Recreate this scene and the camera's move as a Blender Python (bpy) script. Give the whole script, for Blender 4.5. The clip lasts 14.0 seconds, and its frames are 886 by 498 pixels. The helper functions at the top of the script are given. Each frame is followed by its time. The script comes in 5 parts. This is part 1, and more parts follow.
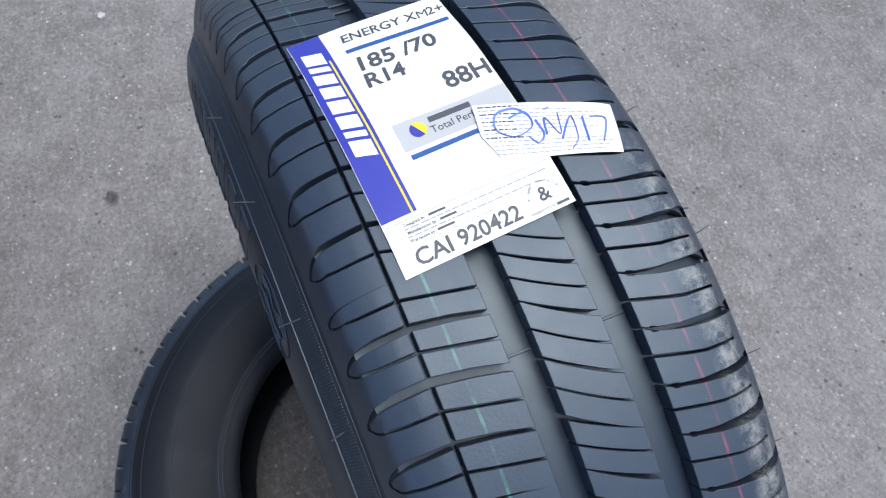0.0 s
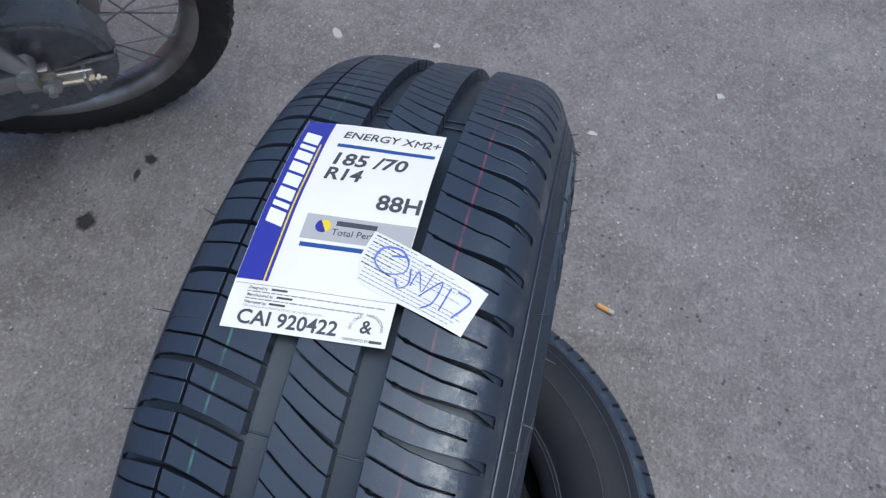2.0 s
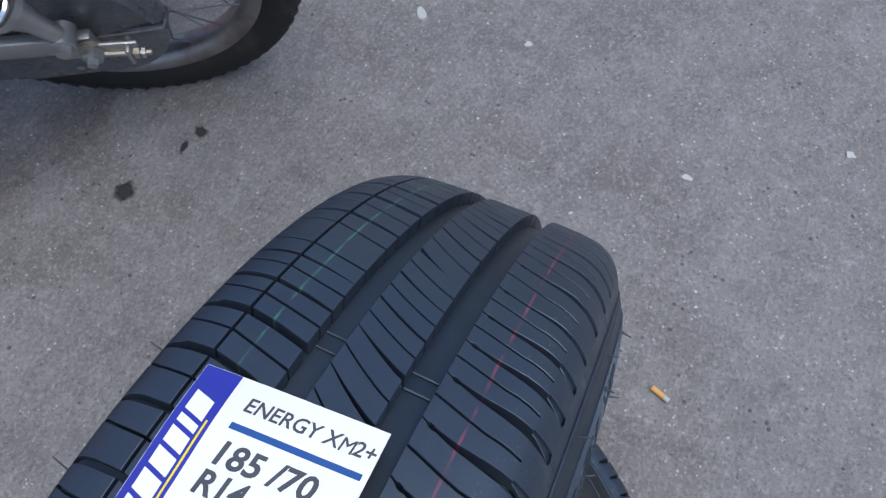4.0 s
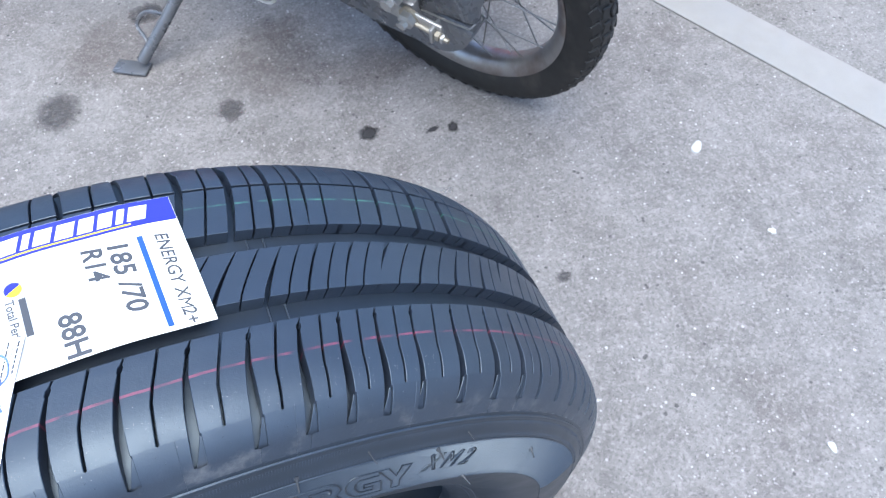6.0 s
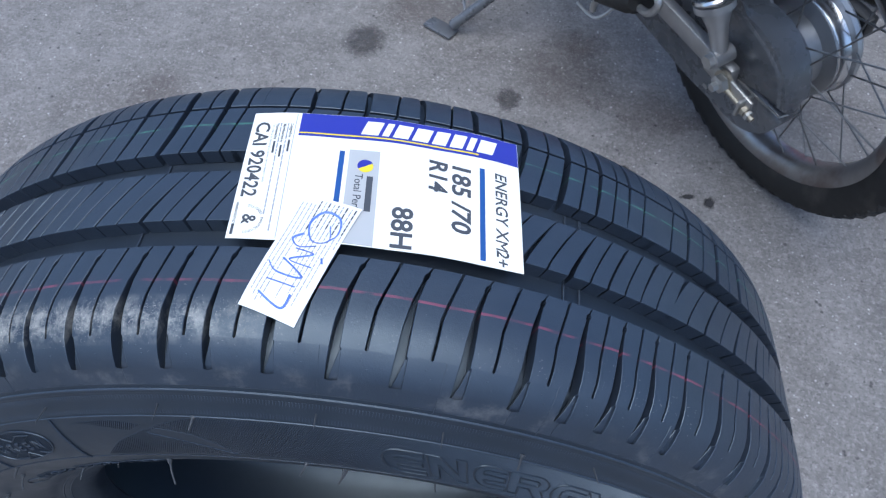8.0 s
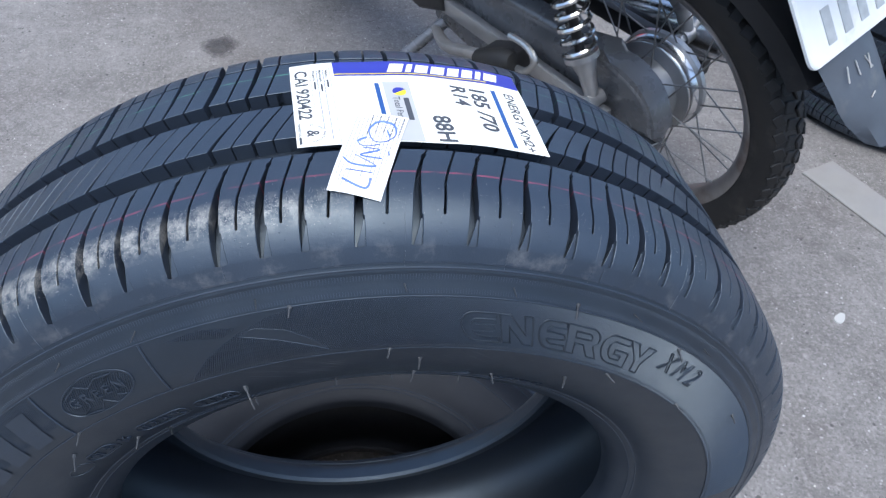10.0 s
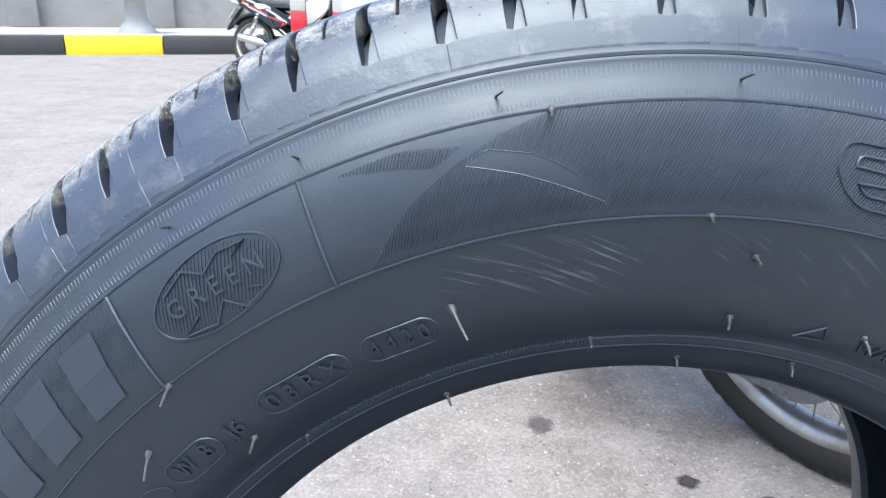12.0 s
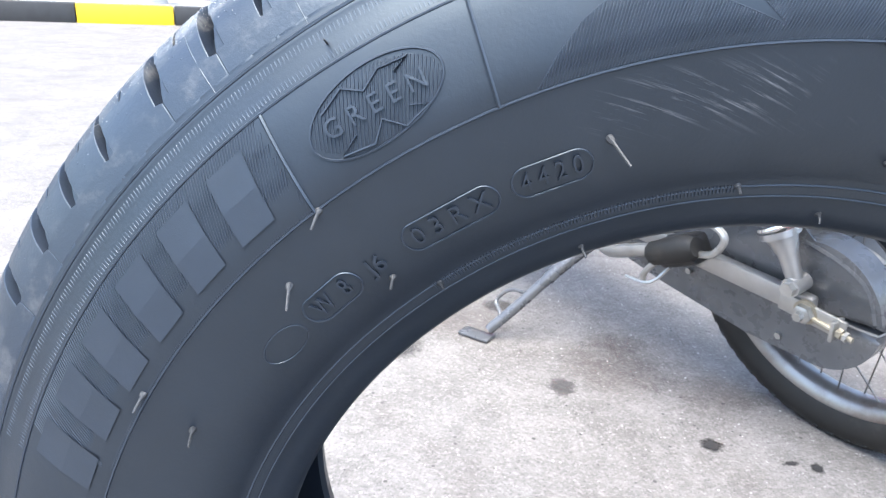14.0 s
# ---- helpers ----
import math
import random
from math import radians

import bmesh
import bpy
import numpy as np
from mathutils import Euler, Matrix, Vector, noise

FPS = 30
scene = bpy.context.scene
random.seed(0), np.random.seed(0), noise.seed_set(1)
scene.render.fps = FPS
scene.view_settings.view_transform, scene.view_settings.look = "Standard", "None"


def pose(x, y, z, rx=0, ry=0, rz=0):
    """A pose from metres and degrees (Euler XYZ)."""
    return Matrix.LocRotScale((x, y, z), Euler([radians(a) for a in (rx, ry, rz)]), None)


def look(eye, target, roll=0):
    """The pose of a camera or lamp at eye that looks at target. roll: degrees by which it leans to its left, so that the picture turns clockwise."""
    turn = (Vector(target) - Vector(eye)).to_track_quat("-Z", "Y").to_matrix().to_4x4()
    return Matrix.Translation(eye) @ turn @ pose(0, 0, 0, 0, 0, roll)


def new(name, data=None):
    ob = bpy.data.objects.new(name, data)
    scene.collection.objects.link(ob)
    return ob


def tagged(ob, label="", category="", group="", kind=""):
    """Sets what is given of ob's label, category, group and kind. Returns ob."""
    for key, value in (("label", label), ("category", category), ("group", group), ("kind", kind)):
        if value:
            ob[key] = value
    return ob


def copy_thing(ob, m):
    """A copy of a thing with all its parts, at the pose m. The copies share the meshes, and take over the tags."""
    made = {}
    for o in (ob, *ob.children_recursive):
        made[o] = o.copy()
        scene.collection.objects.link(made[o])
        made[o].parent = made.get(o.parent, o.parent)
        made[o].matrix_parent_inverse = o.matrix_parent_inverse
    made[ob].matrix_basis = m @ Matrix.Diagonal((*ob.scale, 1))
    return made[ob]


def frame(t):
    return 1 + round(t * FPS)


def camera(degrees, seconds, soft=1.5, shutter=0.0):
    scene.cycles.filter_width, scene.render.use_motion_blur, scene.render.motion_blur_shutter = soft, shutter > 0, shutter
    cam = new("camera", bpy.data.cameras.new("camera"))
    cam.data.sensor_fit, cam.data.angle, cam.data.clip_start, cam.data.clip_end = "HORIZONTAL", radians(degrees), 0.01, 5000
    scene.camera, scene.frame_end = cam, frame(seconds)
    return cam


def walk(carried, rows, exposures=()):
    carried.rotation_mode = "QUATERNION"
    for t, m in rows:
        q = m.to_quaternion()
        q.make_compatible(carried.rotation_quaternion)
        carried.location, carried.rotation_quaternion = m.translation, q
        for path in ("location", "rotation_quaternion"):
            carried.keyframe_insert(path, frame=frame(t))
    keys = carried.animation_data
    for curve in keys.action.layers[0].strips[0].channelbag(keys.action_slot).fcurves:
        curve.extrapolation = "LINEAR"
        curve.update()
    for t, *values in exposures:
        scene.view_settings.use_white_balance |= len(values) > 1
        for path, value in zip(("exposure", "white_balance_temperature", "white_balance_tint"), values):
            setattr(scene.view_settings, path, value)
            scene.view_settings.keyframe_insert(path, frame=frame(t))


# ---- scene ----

cam = camera(63.5, 14.0, 1.15, 0.0)
cam.data.dof.use_dof, cam.data.dof.focus_distance, cam.data.dof.aperture_fstop = True, 0.25, 56.0
# seconds, place of the eye, turn in degrees
PATH = [
    (0.0, 0.1343, -0.0951, 0.9755, 25.30, -4.25, 66.83),
    (0.5, 0.1859, -0.0231, 0.9759, 28.68, -0.88, 90.77),
    (1.0, 0.2142, -0.0031, 0.9891, 30.02, -1.09, 92.49),
    (1.5, 0.1857, 0.0404, 1.0022, 29.84, 0.91, 96.12),
    (2.0, 0.1418, 0.0823, 1.0174, 30.46, 1.14, 104.69),
    (2.5, 0.0978, 0.0694, 1.0132, 28.93, 0.56, 103.25),
    (3.0, 0.0465, 0.0438, 1.0009, 27.48, -0.08, 96.92),
    (3.5, -0.0070, 0.0441, 0.9907, 25.86, 2.47, 106.13),
    (4.0, -0.0582, 0.0668, 0.9793, 25.61, 2.66, 116.09),
    (4.2, -0.0681, 0.0661, 0.9812, 25.89, 1.61, 112.91),
    (6.3, -0.1300, 0.2044, 1.0045, 34.79, 1.37, 165.70),
    (6.5, -0.1204, 0.2105, 1.0141, 35.93, 1.74, 170.68),
    (7.0, -0.1033, 0.2107, 1.0017, 34.85, 0.68, 179.92),
    (7.5, -0.0887, 0.1935, 0.9911, 34.32, 0.24, -175.38),
    (8.0, -0.0636, 0.1858, 0.9814, 34.38, -2.14, -173.90),
    (8.5, -0.0171, 0.2024, 0.9673, 38.42, -5.30, 175.80),
    (8.7, -0.0088, 0.2232, 0.9658, 39.45, -4.24, 173.92),
    (10.8, 0.0212, 0.3046, 0.8810, 57.75, -4.04, 172.63),
    (11.0, 0.0229, 0.2866, 0.8251, 63.11, -3.44, 174.32),
    (11.5, 0.0446, 0.2776, 0.7437, 71.51, -1.93, 177.96),
    (12.0, 0.0697, 0.2818, 0.7194, 71.34, -1.06, -179.84),
    (12.5, 0.0819, 0.2821, 0.6995, 70.46, -1.24, -179.73),
    (13.0, 0.0906, 0.2896, 0.6934, 70.74, -1.52, -179.80),
    (13.5, 0.1016, 0.2929, 0.6822, 70.25, -2.01, -179.50),
    (14.0, 0.1126, 0.2934, 0.6742, 70.00, -2.64, -179.03),
]
EXPOSURES = [(0.0, 1.1, 6100, 7), (0.5, 0.62, 6000, 8), (1.5, 0.7, 6000, 8), (3.0, 0.18, 5800, 8), (3.5, 0.38, 5800, 8), (4.0, 0.7, 5800, 8), (4.2, 0.8, 5800, 8), (6.3, 1.95, 5750, 6), (7.0, 1.25, 5600, 6), (8.7, 0.95, 5500, 7), (10.8, 1.6, 6150, 7), (11.5, 1.85, 6250, 8), (12.0, 2.3, 6350, 7), (12.6, 2.65, 6350, 7), (14.0, 2.65, 6350, 7)]
walk(cam, [(t, pose(x, y, z, rx, ry, rz)) for t, x, y, z, rx, ry, rz in PATH], EXPOSURES)

# ---- light: a bright overcast day ----
SUN_HEIGHT, SUN_TURN = radians(70), radians(15)
world = bpy.data.worlds.new("sky")
scene.world = world
world.use_nodes = True
wn, wl = world.node_tree.nodes, world.node_tree.links
sky = wn.new("ShaderNodeTexSky")
sky.sky_type, sky.sun_disc = "NISHITA", False
sky.sun_elevation, sky.sun_rotation = SUN_HEIGHT, SUN_TURN
sky.air_density, sky.dust_density, sky.ozone_density = 1.0, 3.0, 1.0
wl.new(sky.outputs[0], wn["Background"].inputs[0])
wn["Background"].inputs[1].default_value = 0.115
sun = new("sun", bpy.data.lights.new("sun", "SUN"))
sun.data.energy, sun.data.angle, sun.data.color = 1.1, radians(60), (1.0, 0.97, 0.92)
sun_from = Vector((math.sin(SUN_TURN) * math.cos(SUN_HEIGHT), math.cos(SUN_TURN) * math.cos(SUN_HEIGHT), math.sin(SUN_HEIGHT)))
sun.matrix_world = look(sun_from * 20, (0, 0, 0))


# ---- materials ----
class Nodes:
    """A node material under construction."""

    def __init__(self, name):
        self.mat = bpy.data.materials.new(name)
        self.mat.use_nodes = True
        self.tree = self.mat.node_tree
        self.bsdf = self.tree.nodes["Principled BSDF"]
        self.coord = self.tree.nodes.new("ShaderNodeTexCoord").outputs["Object"]

    def add(self, kind, **values):
        node = self.tree.nodes.new(kind)
        for key, value in values.items():
            node.inputs[key].default_value = value
        return node

    def join(self, a, b):
        self.tree.links.new(a, b)

    def noise(self, scale, detail=4.0, rough=0.6, source=None):
        node = self.add("ShaderNodeTexNoise", Scale=scale, Detail=detail, Roughness=rough)
        self.join(source or self.coord, node.inputs["Vector"])
        return node.outputs["Fac"]

    def ramp(self, fac, low, high):
        node = self.tree.nodes.new("ShaderNodeMapRange")
        node.inputs["From Min"].default_value, node.inputs["From Max"].default_value = low, high
        self.join(fac, node.inputs["Value"])
        return node.outputs["Result"]

    def math(self, op, a, b=0.0, c=0.0):
        node = self.tree.nodes.new("ShaderNodeMath")
        node.operation = op
        for socket, value in zip(node.inputs, (a, b, c)):
            if isinstance(value, (int, float)):
                socket.default_value = value
            else:
                self.join(value, socket)
        return node.outputs[0]

    def mix(self, fac, a, b):
        node = self.tree.nodes.new("ShaderNodeMix")
        node.data_type = "RGBA"
        for socket, value in ((node.inputs[0], fac), (node.inputs[6], a), (node.inputs[7], b)):
            if isinstance(value, (int, float)):
                socket.default_value = value
            elif isinstance(value, tuple):
                socket.default_value = (*value[:3], 1)
            else:
                self.join(value, socket)
        return node.outputs[2]

    def axes(self):
        node = self.tree.nodes.new("ShaderNodeSeparateXYZ")
        self.join(self.coord, node.inputs[0])
        return node.outputs

    def bump(self, height, strength, distance, after=None):
        node = self.add("ShaderNodeBump", Strength=strength, Distance=distance)
        self.join(height, node.inputs["Height"])
        if after is not None:
            self.join(after, node.inputs["Normal"])
        self.join(node.outputs[0], self.bsdf.inputs["Normal"])
        return node.outputs[0]

    def color(self, socket):
        self.join(socket, self.bsdf.inputs["Base Color"])

    def set(self, rough=0.5, metal=0.0, spec=0.5):
        self.bsdf.inputs["Roughness"].default_value = rough
        self.bsdf.inputs["Metallic"].default_value = metal
        self.bsdf.inputs["Specular IOR Level"].default_value = spec
        return self


def plain(name, color, rough=0.5, metal=0.0, var=0.25, scale=40.0, grain=400.0, bump=0.15, depth=0.0005, spec=0.5, dirt=None, dirt_at=0.58):
    """A surface with patches, fine grain and, if given, dirt."""
    n = Nodes(name).set(rough, metal, spec)
    dark, light = tuple(c * (1 - var) for c in color), tuple(min(1, c * (1 + var)) for c in color)
    base = n.mix(n.noise(scale), dark, light)
    if dirt:
        base = n.mix(n.math("MULTIPLY", n.ramp(n.noise(scale * 0.35, 6), dirt_at, dirt_at + 0.16), 0.75), base, dirt)
    n.color(base)
    fine = n.noise(grain, 3)
    n.bump(fine, bump, depth)
    n.join(n.math("ADD", n.math("MULTIPLY", n.noise(scale * 1.7, 5), 0.25), rough - 0.125), n.bsdf.inputs["Roughness"])
    return n.mat


def rubber(name, base=0.022, rough=0.46, tread=False, wall=False):
    n = Nodes(name).set(rough, 0.0, 0.85)
    n.bsdf.inputs["Specular Tint"].default_value = (0.76, 0.9, 1.0, 1)
    x, y, z = n.axes()
    color = n.mix(n.noise(55, 6), (base * 0.5, base * 0.66, base * 1.0), (base * 0.9, base * 1.2, base * 1.85))
    # thin dust over all
    color = n.mix(n.math("MULTIPLY", n.ramp(n.noise(24, 8, 0.7), 0.5, 0.85), 0.07), color, (0.1, 0.1, 0.1))
    angle = n.math("ARCTAN2", z, x)
    if tread:
        wob = n.math("MULTIPLY", n.math("SUBTRACT", n.noise(30, 2), 0.5), 0.002)
        yy = n.math("ADD", y, wob)
        for at, tint, wide in ((-0.0455, (0.1, 0.3, 0.19), 0.0006), (0.0420, (0.3, 0.05, 0.09), 0.0006)):
            line = n.math("LESS_THAN", n.math("ABSOLUTE", n.math("SUBTRACT", yy, at)), wide)
            worn = n.math("MULTIPLY", line, n.ramp(n.noise(90, 4), 0.36, 0.62))
            color = n.mix(n.math("MULTIPLY", worn, 0.5), color, tint)
        # dried sand on one shoulder
        away = n.math("ABSOLUTE", n.math("SUBTRACT", y, 0.058))
        band = n.ramp(away, 0.010, 0.002)
        arc = n.math("MULTIPLY", n.ramp(angle, radians(38), radians(52)), n.ramp(angle, radians(90), radians(80)))
        rad = n.math("SQRT", n.math("ADD", n.math("MULTIPLY", x, x), n.math("MULTIPLY", z, z)))
        band = n.math("MULTIPLY", band, n.math("GREATER_THAN", rad, 0.2985))
        patch = n.math("MULTIPLY", n.math("MULTIPLY", band, arc), n.ramp(n.noise(120, 8, 0.75), 0.43, 0.62))
        color = n.mix(n.math("MULTIPLY", patch, 0.68), color, (0.4, 0.385, 0.34))
        # greyish scuffs low on the same shoulder
        low = n.ramp(n.math("ABSOLUTE", n.math("SUBTRACT", y, 0.076)), 0.006, 0.001)
        worn = n.math("MULTIPLY", low, n.ramp(n.noise(70, 8, 0.7), 0.52, 0.72))
        color = n.mix(n.math("MULTIPLY", worn, 0.4), color, (0.2, 0.2, 0.2))
    if wall:
        rad = n.math("SQRT", n.math("ADD", n.math("MULTIPLY", x, x), n.math("MULTIPLY", z, z)))
        mid = n.ramp(n.math("ABSOLUTE", n.math("SUBTRACT", rad, 0.224)), 0.013, 0.004)
        arc = n.math("MULTIPLY", n.ramp(angle, radians(60), radians(72)), n.ramp(angle, radians(112), radians(90)))
        comb = n.tree.nodes.new("ShaderNodeCombineXYZ")
        n.join(n.math("ADD", n.math("MULTIPLY", angle, 4.0), n.math("MULTIPLY", rad, 4.0)), comb.inputs[0])
        n.join(n.math("ADD", n.math("MULTIPLY", rad, 230.0), n.math("MULTIPLY", angle, 30.0)), comb.inputs[1])
        streak = n.ramp(n.noise(2.2, 5, 0.7, comb.outputs[0]), 0.53, 0.7)
        side = n.math("GREATER_THAN", y, 0.0)
        streak = n.math("MULTIPLY", streak, n.ramp(n.noise(17, 3), 0.5, 0.6))
        scuff = n.math("MULTIPLY", n.math("MULTIPLY", streak, mid), n.math("MULTIPLY", arc, side))
        color = n.mix(n.math("MULTIPLY", scuff, 0.6), color, (0.27, 0.28, 0.3))
        n.color(color)
        first = n.bump(n.noise(85, 6, 0.7), 0.1, 0.0008)
        n.bump(n.noise(600, 4, 0.7), 0.25, 0.0003, first)
    else:
        n.color(color)
        first = n.bump(n.noise(120, 6, 0.7), 0.07, 0.0006)
        n.bump(n.noise(700, 4, 0.7), 0.35, 0.0003, first)
    n.join(n.math("ADD", n.math("MULTIPLY", n.noise(38, 6), 0.3), rough - 0.15), n.bsdf.inputs["Roughness"])
    return n.mat


def asphalt():
    n = Nodes("worn asphalt").set(0.85, 0.0, 0.35)
    base = n.mix(n.ramp(n.noise(1.6, 7, 0.62), 0.3, 0.7), (0.128, 0.119, 0.112), (0.2, 0.189, 0.18))
    base = n.mix(n.ramp(n.noise(8, 7, 0.7), 0.4, 0.75), base, (0.235, 0.222, 0.212))
    # blotches, darker and browner, a hand's width and a finger's width across
    base = n.mix(n.math("MULTIPLY", n.ramp(n.noise(3.4, 5, 0.6), 0.5, 0.68), 0.6), base, (0.105, 0.091, 0.084))
    base = n.mix(n.math("MULTIPLY", n.ramp(n.noise(26, 6, 0.7), 0.48, 0.7), 0.55), base, (0.1, 0.092, 0.087))
    base = n.mix(n.math("MULTIPLY", n.ramp(n.noise(47, 5, 0.7), 0.52, 0.7), 0.5), base, (0.31, 0.295, 0.28))
    # fine aggregate, dark and light
    base = n.mix(n.math("MULTIPLY", n.ramp(n.noise(140, 4, 0.75), 0.5, 0.64), 0.38), base, (0.38, 0.365, 0.35))
    base = n.mix(n.math("MULTIPLY", n.ramp(n.noise(190, 4, 0.75), 0.52, 0.64), 0.5), base, (0.05, 0.047, 0.046))
    for size, reach, tone in ((110.0, 0.2, 0.42), (75.0, 0.16, 0.46), (38.0, 0.09, 0.58)):
        cells = n.add("ShaderNodeTexVoronoi", Scale=size)
        n.join(n.coord, cells.inputs["Vector"])
        stone = n.math("MULTIPLY", n.math("LESS_THAN", cells.outputs["Distance"], reach), n.ramp(n.noise(size * 0.5, 2), 0.55, 0.62))
        base = n.mix(n.math("MULTIPLY", stone, 0.65), base, (tone, tone * 0.98, tone * 0.95))
    pits = n.add("ShaderNodeTexVoronoi", Scale=55.0)
    n.join(n.coord, pits.inputs["Vector"])
    hole = n.math("MULTIPLY", n.math("LESS_THAN", pits.outputs["Distance"], 0.17), n.ramp(n.noise(21, 2), 0.55, 0.6))
    base = n.mix(n.math("MULTIPLY", hole, 0.7), base, (0.04, 0.04, 0.04))
    # grime in soft patches, pale scuffs
    base = n.mix(n.math("MULTIPLY", n.ramp(n.noise(5.5, 6, 0.62), 0.6, 0.74), 0.5), base, (0.075, 0.07, 0.068))
    base = n.mix(n.math("MULTIPLY", n.ramp(n.noise(12, 9, 0.78), 0.6, 0.74), 0.5), base, (0.42, 0.41, 0.4))
    n.color(base)
    first = n.bump(n.noise(170, 4, 0.7), 0.35, 0.002)
    n.bump(n.noise(30, 4), 0.3, 0.004, first)
    return n.mat


def clear_plastic(name, color):
    n = Nodes(name).set(0.12, 0.0, 0.5)
    n.color(n.mix(n.noise(30), tuple(c * 0.85 for c in color), color))
    n.bsdf.inputs["Transmission Weight"].default_value = 0.45
    return n.mat


M_TREAD = rubber("tread rubber", 0.028, 0.41, tread=True)
M_WALL = rubber("sidewall rubber", 0.016, 0.42, wall=True)
M_DULL = plain("dull black rubber", (0.007, 0.0085, 0.0125), 0.6, var=0.35, scale=30, grain=500, bump=0.2, spec=0.4, dirt=(0.022, 0.024, 0.028))
# same rubber as the wall; lighter base stands in for sheen on raised mouldings
M_RUBBER = rubber("moulded rubber lightened for sheen", 0.026, 0.45)
M_HAIR = plain("grey rubber whisker", (0.042, 0.045, 0.05), 0.5)
M_OLD = plain("dusty old rubber", (0.011, 0.0105, 0.01), 0.62, var=0.35, scale=30, dirt=(0.065, 0.056, 0.048))
M_SAND = plain("pale sand", (0.5, 0.48, 0.44), 0.9, var=0.35, scale=900)
M_GROUND = asphalt()
M_PAPER = plain("glossy white paper", (0.83, 0.81, 0.725), 0.38, var=0.03, scale=60, grain=300, bump=0.05)
M_STICKER = plain("matt white paper", (0.78, 0.78, 0.76), 0.55, var=0.04, scale=70, grain=300, bump=0.06)
M_BLUE = plain("blue print", (0.03, 0.036, 0.31), 0.35, var=0.08, bump=0.04)
M_LINE = plain("mid blue print", (0.02, 0.08, 0.27), 0.4, var=0.06, bump=0.04)
M_INK = plain("dark grey print", (0.06, 0.065, 0.075), 0.5, var=0.1, bump=0.04)
M_FADED = plain("pale grey print", (0.3, 0.31, 0.34), 0.5, var=0.1, bump=0.04)
M_GREYBOX = plain("silver grey print", (0.44, 0.44, 0.43), 0.45, var=0.05, bump=0.04)
M_YELLOW = plain("yellow print", (0.8, 0.62, 0.03), 0.4, var=0.08, bump=0.04)
M_WHITE = plain("white print", (0.85, 0.86, 0.88), 0.4, var=0.03, bump=0.04)
M_PEN = plain("blue pen ink", (0.12, 0.2, 0.58), 0.4, var=0.2, scale=300, bump=0.04)
M_STEEL = plain("dull galvanised steel", (0.45, 0.45, 0.44), 0.42, 0.9, var=0.2, scale=60, dirt=(0.16, 0.12, 0.09), dirt_at=0.62)
M_CHROME = plain("scratched chrome", (0.68, 0.68, 0.68), 0.2, 1.0, var=0.1, scale=50, dirt=(0.25, 0.22, 0.2), dirt_at=0.66)
M_RIM = plain("dull worn rim chrome", (0.31, 0.3, 0.295), 0.36, 0.85, var=0.25, scale=30, dirt=(0.16, 0.12, 0.11), dirt_at=0.5)
M_BRASS = plain("yellow passivated steel", (0.34, 0.31, 0.25), 0.45, 0.75, var=0.25, scale=60, dirt=(0.14, 0.11, 0.08))
M_ALLOY = plain("dirty cast alloy", (0.4, 0.4, 0.4), 0.42, 0.8, var=0.3, scale=25, dirt=(0.12, 0.1, 0.09))
M_SPOKE = plain("dull dark spoke steel", (0.2, 0.195, 0.19), 0.45, 0.7, var=0.3, scale=60)
M_DARK = plain("black frame paint", (0.018, 0.018, 0.019), 0.4, var=0.3, scale=30, spec=0.4, dirt=(0.06, 0.055, 0.05))
M_CASE = plain("grey painted chain case", (0.125, 0.13, 0.14), 0.28, 0.3, var=0.3, scale=18, dirt=(0.17, 0.165, 0.16), dirt_at=0.58)
M_FAIR = plain("glossy black plastic", (0.008, 0.008, 0.009), 0.16, var=0.25, scale=20, bump=0.03, spec=0.4, dirt=(0.05, 0.05, 0.05), dirt_at=0.66)
M_PEARL = plain("scuffed white plastic", (0.72, 0.73, 0.72), 0.28, var=0.06, scale=20, bump=0.03, dirt=(0.12, 0.12, 0.12), dirt_at=0.64)
M_SCUFF = plain("scratched silver and black trim", (0.5, 0.51, 0.52), 0.3, 0.4, var=0.2, scale=25, dirt=(0.02, 0.02, 0.022), dirt_at=0.5)
M_SEAT = plain("black seat vinyl", (0.022, 0.022, 0.024), 0.42, var=0.2, scale=60, grain=900, bump=0.3)
M_FLAP = plain("weathered grey plastic", (0.07, 0.082, 0.1), 0.5, var=0.3, scale=14, dirt=(0.24, 0.225, 0.19), dirt_at=0.58)
M_RED = plain("red paint", (0.55, 0.02, 0.03), 0.3, var=0.12)
M_ORANGE = plain("orange print", (0.7, 0.24, 0.04), 0.35, var=0.1)
M_SILVERPRINT = plain("silver print", (0.5, 0.51, 0.52), 0.35, 0.3, var=0.15)
M_PLATE = plain("white plate enamel", (0.74, 0.75, 0.74), 0.35, var=0.05, scale=30, dirt=(0.45, 0.44, 0.42), dirt_at=0.6)
M_PLATEINK = plain("worn grey plate ink", (0.4, 0.42, 0.42), 0.45, var=0.3, scale=60)
M_LENS = clear_plastic("clear lamp lens", (0.7, 0.72, 0.72))
M_REDLENS = clear_plastic("red lamp lens", (0.6, 0.02, 0.03))
M_ROADWHITE = plain("worn white road paint", (0.25, 0.24, 0.225), 0.8, var=0.12, scale=22, grain=250, bump=0.5, depth=0.002, dirt=(0.24, 0.235, 0.23), dirt_at=0.5)
M_KERBYELLOW = plain("yellow kerb paint", (0.75, 0.55, 0.02), 0.6, var=0.1, scale=6)
M_KERBBLACK = plain("black kerb paint", (0.03, 0.032, 0.035), 0.6, var=0.3, scale=6)
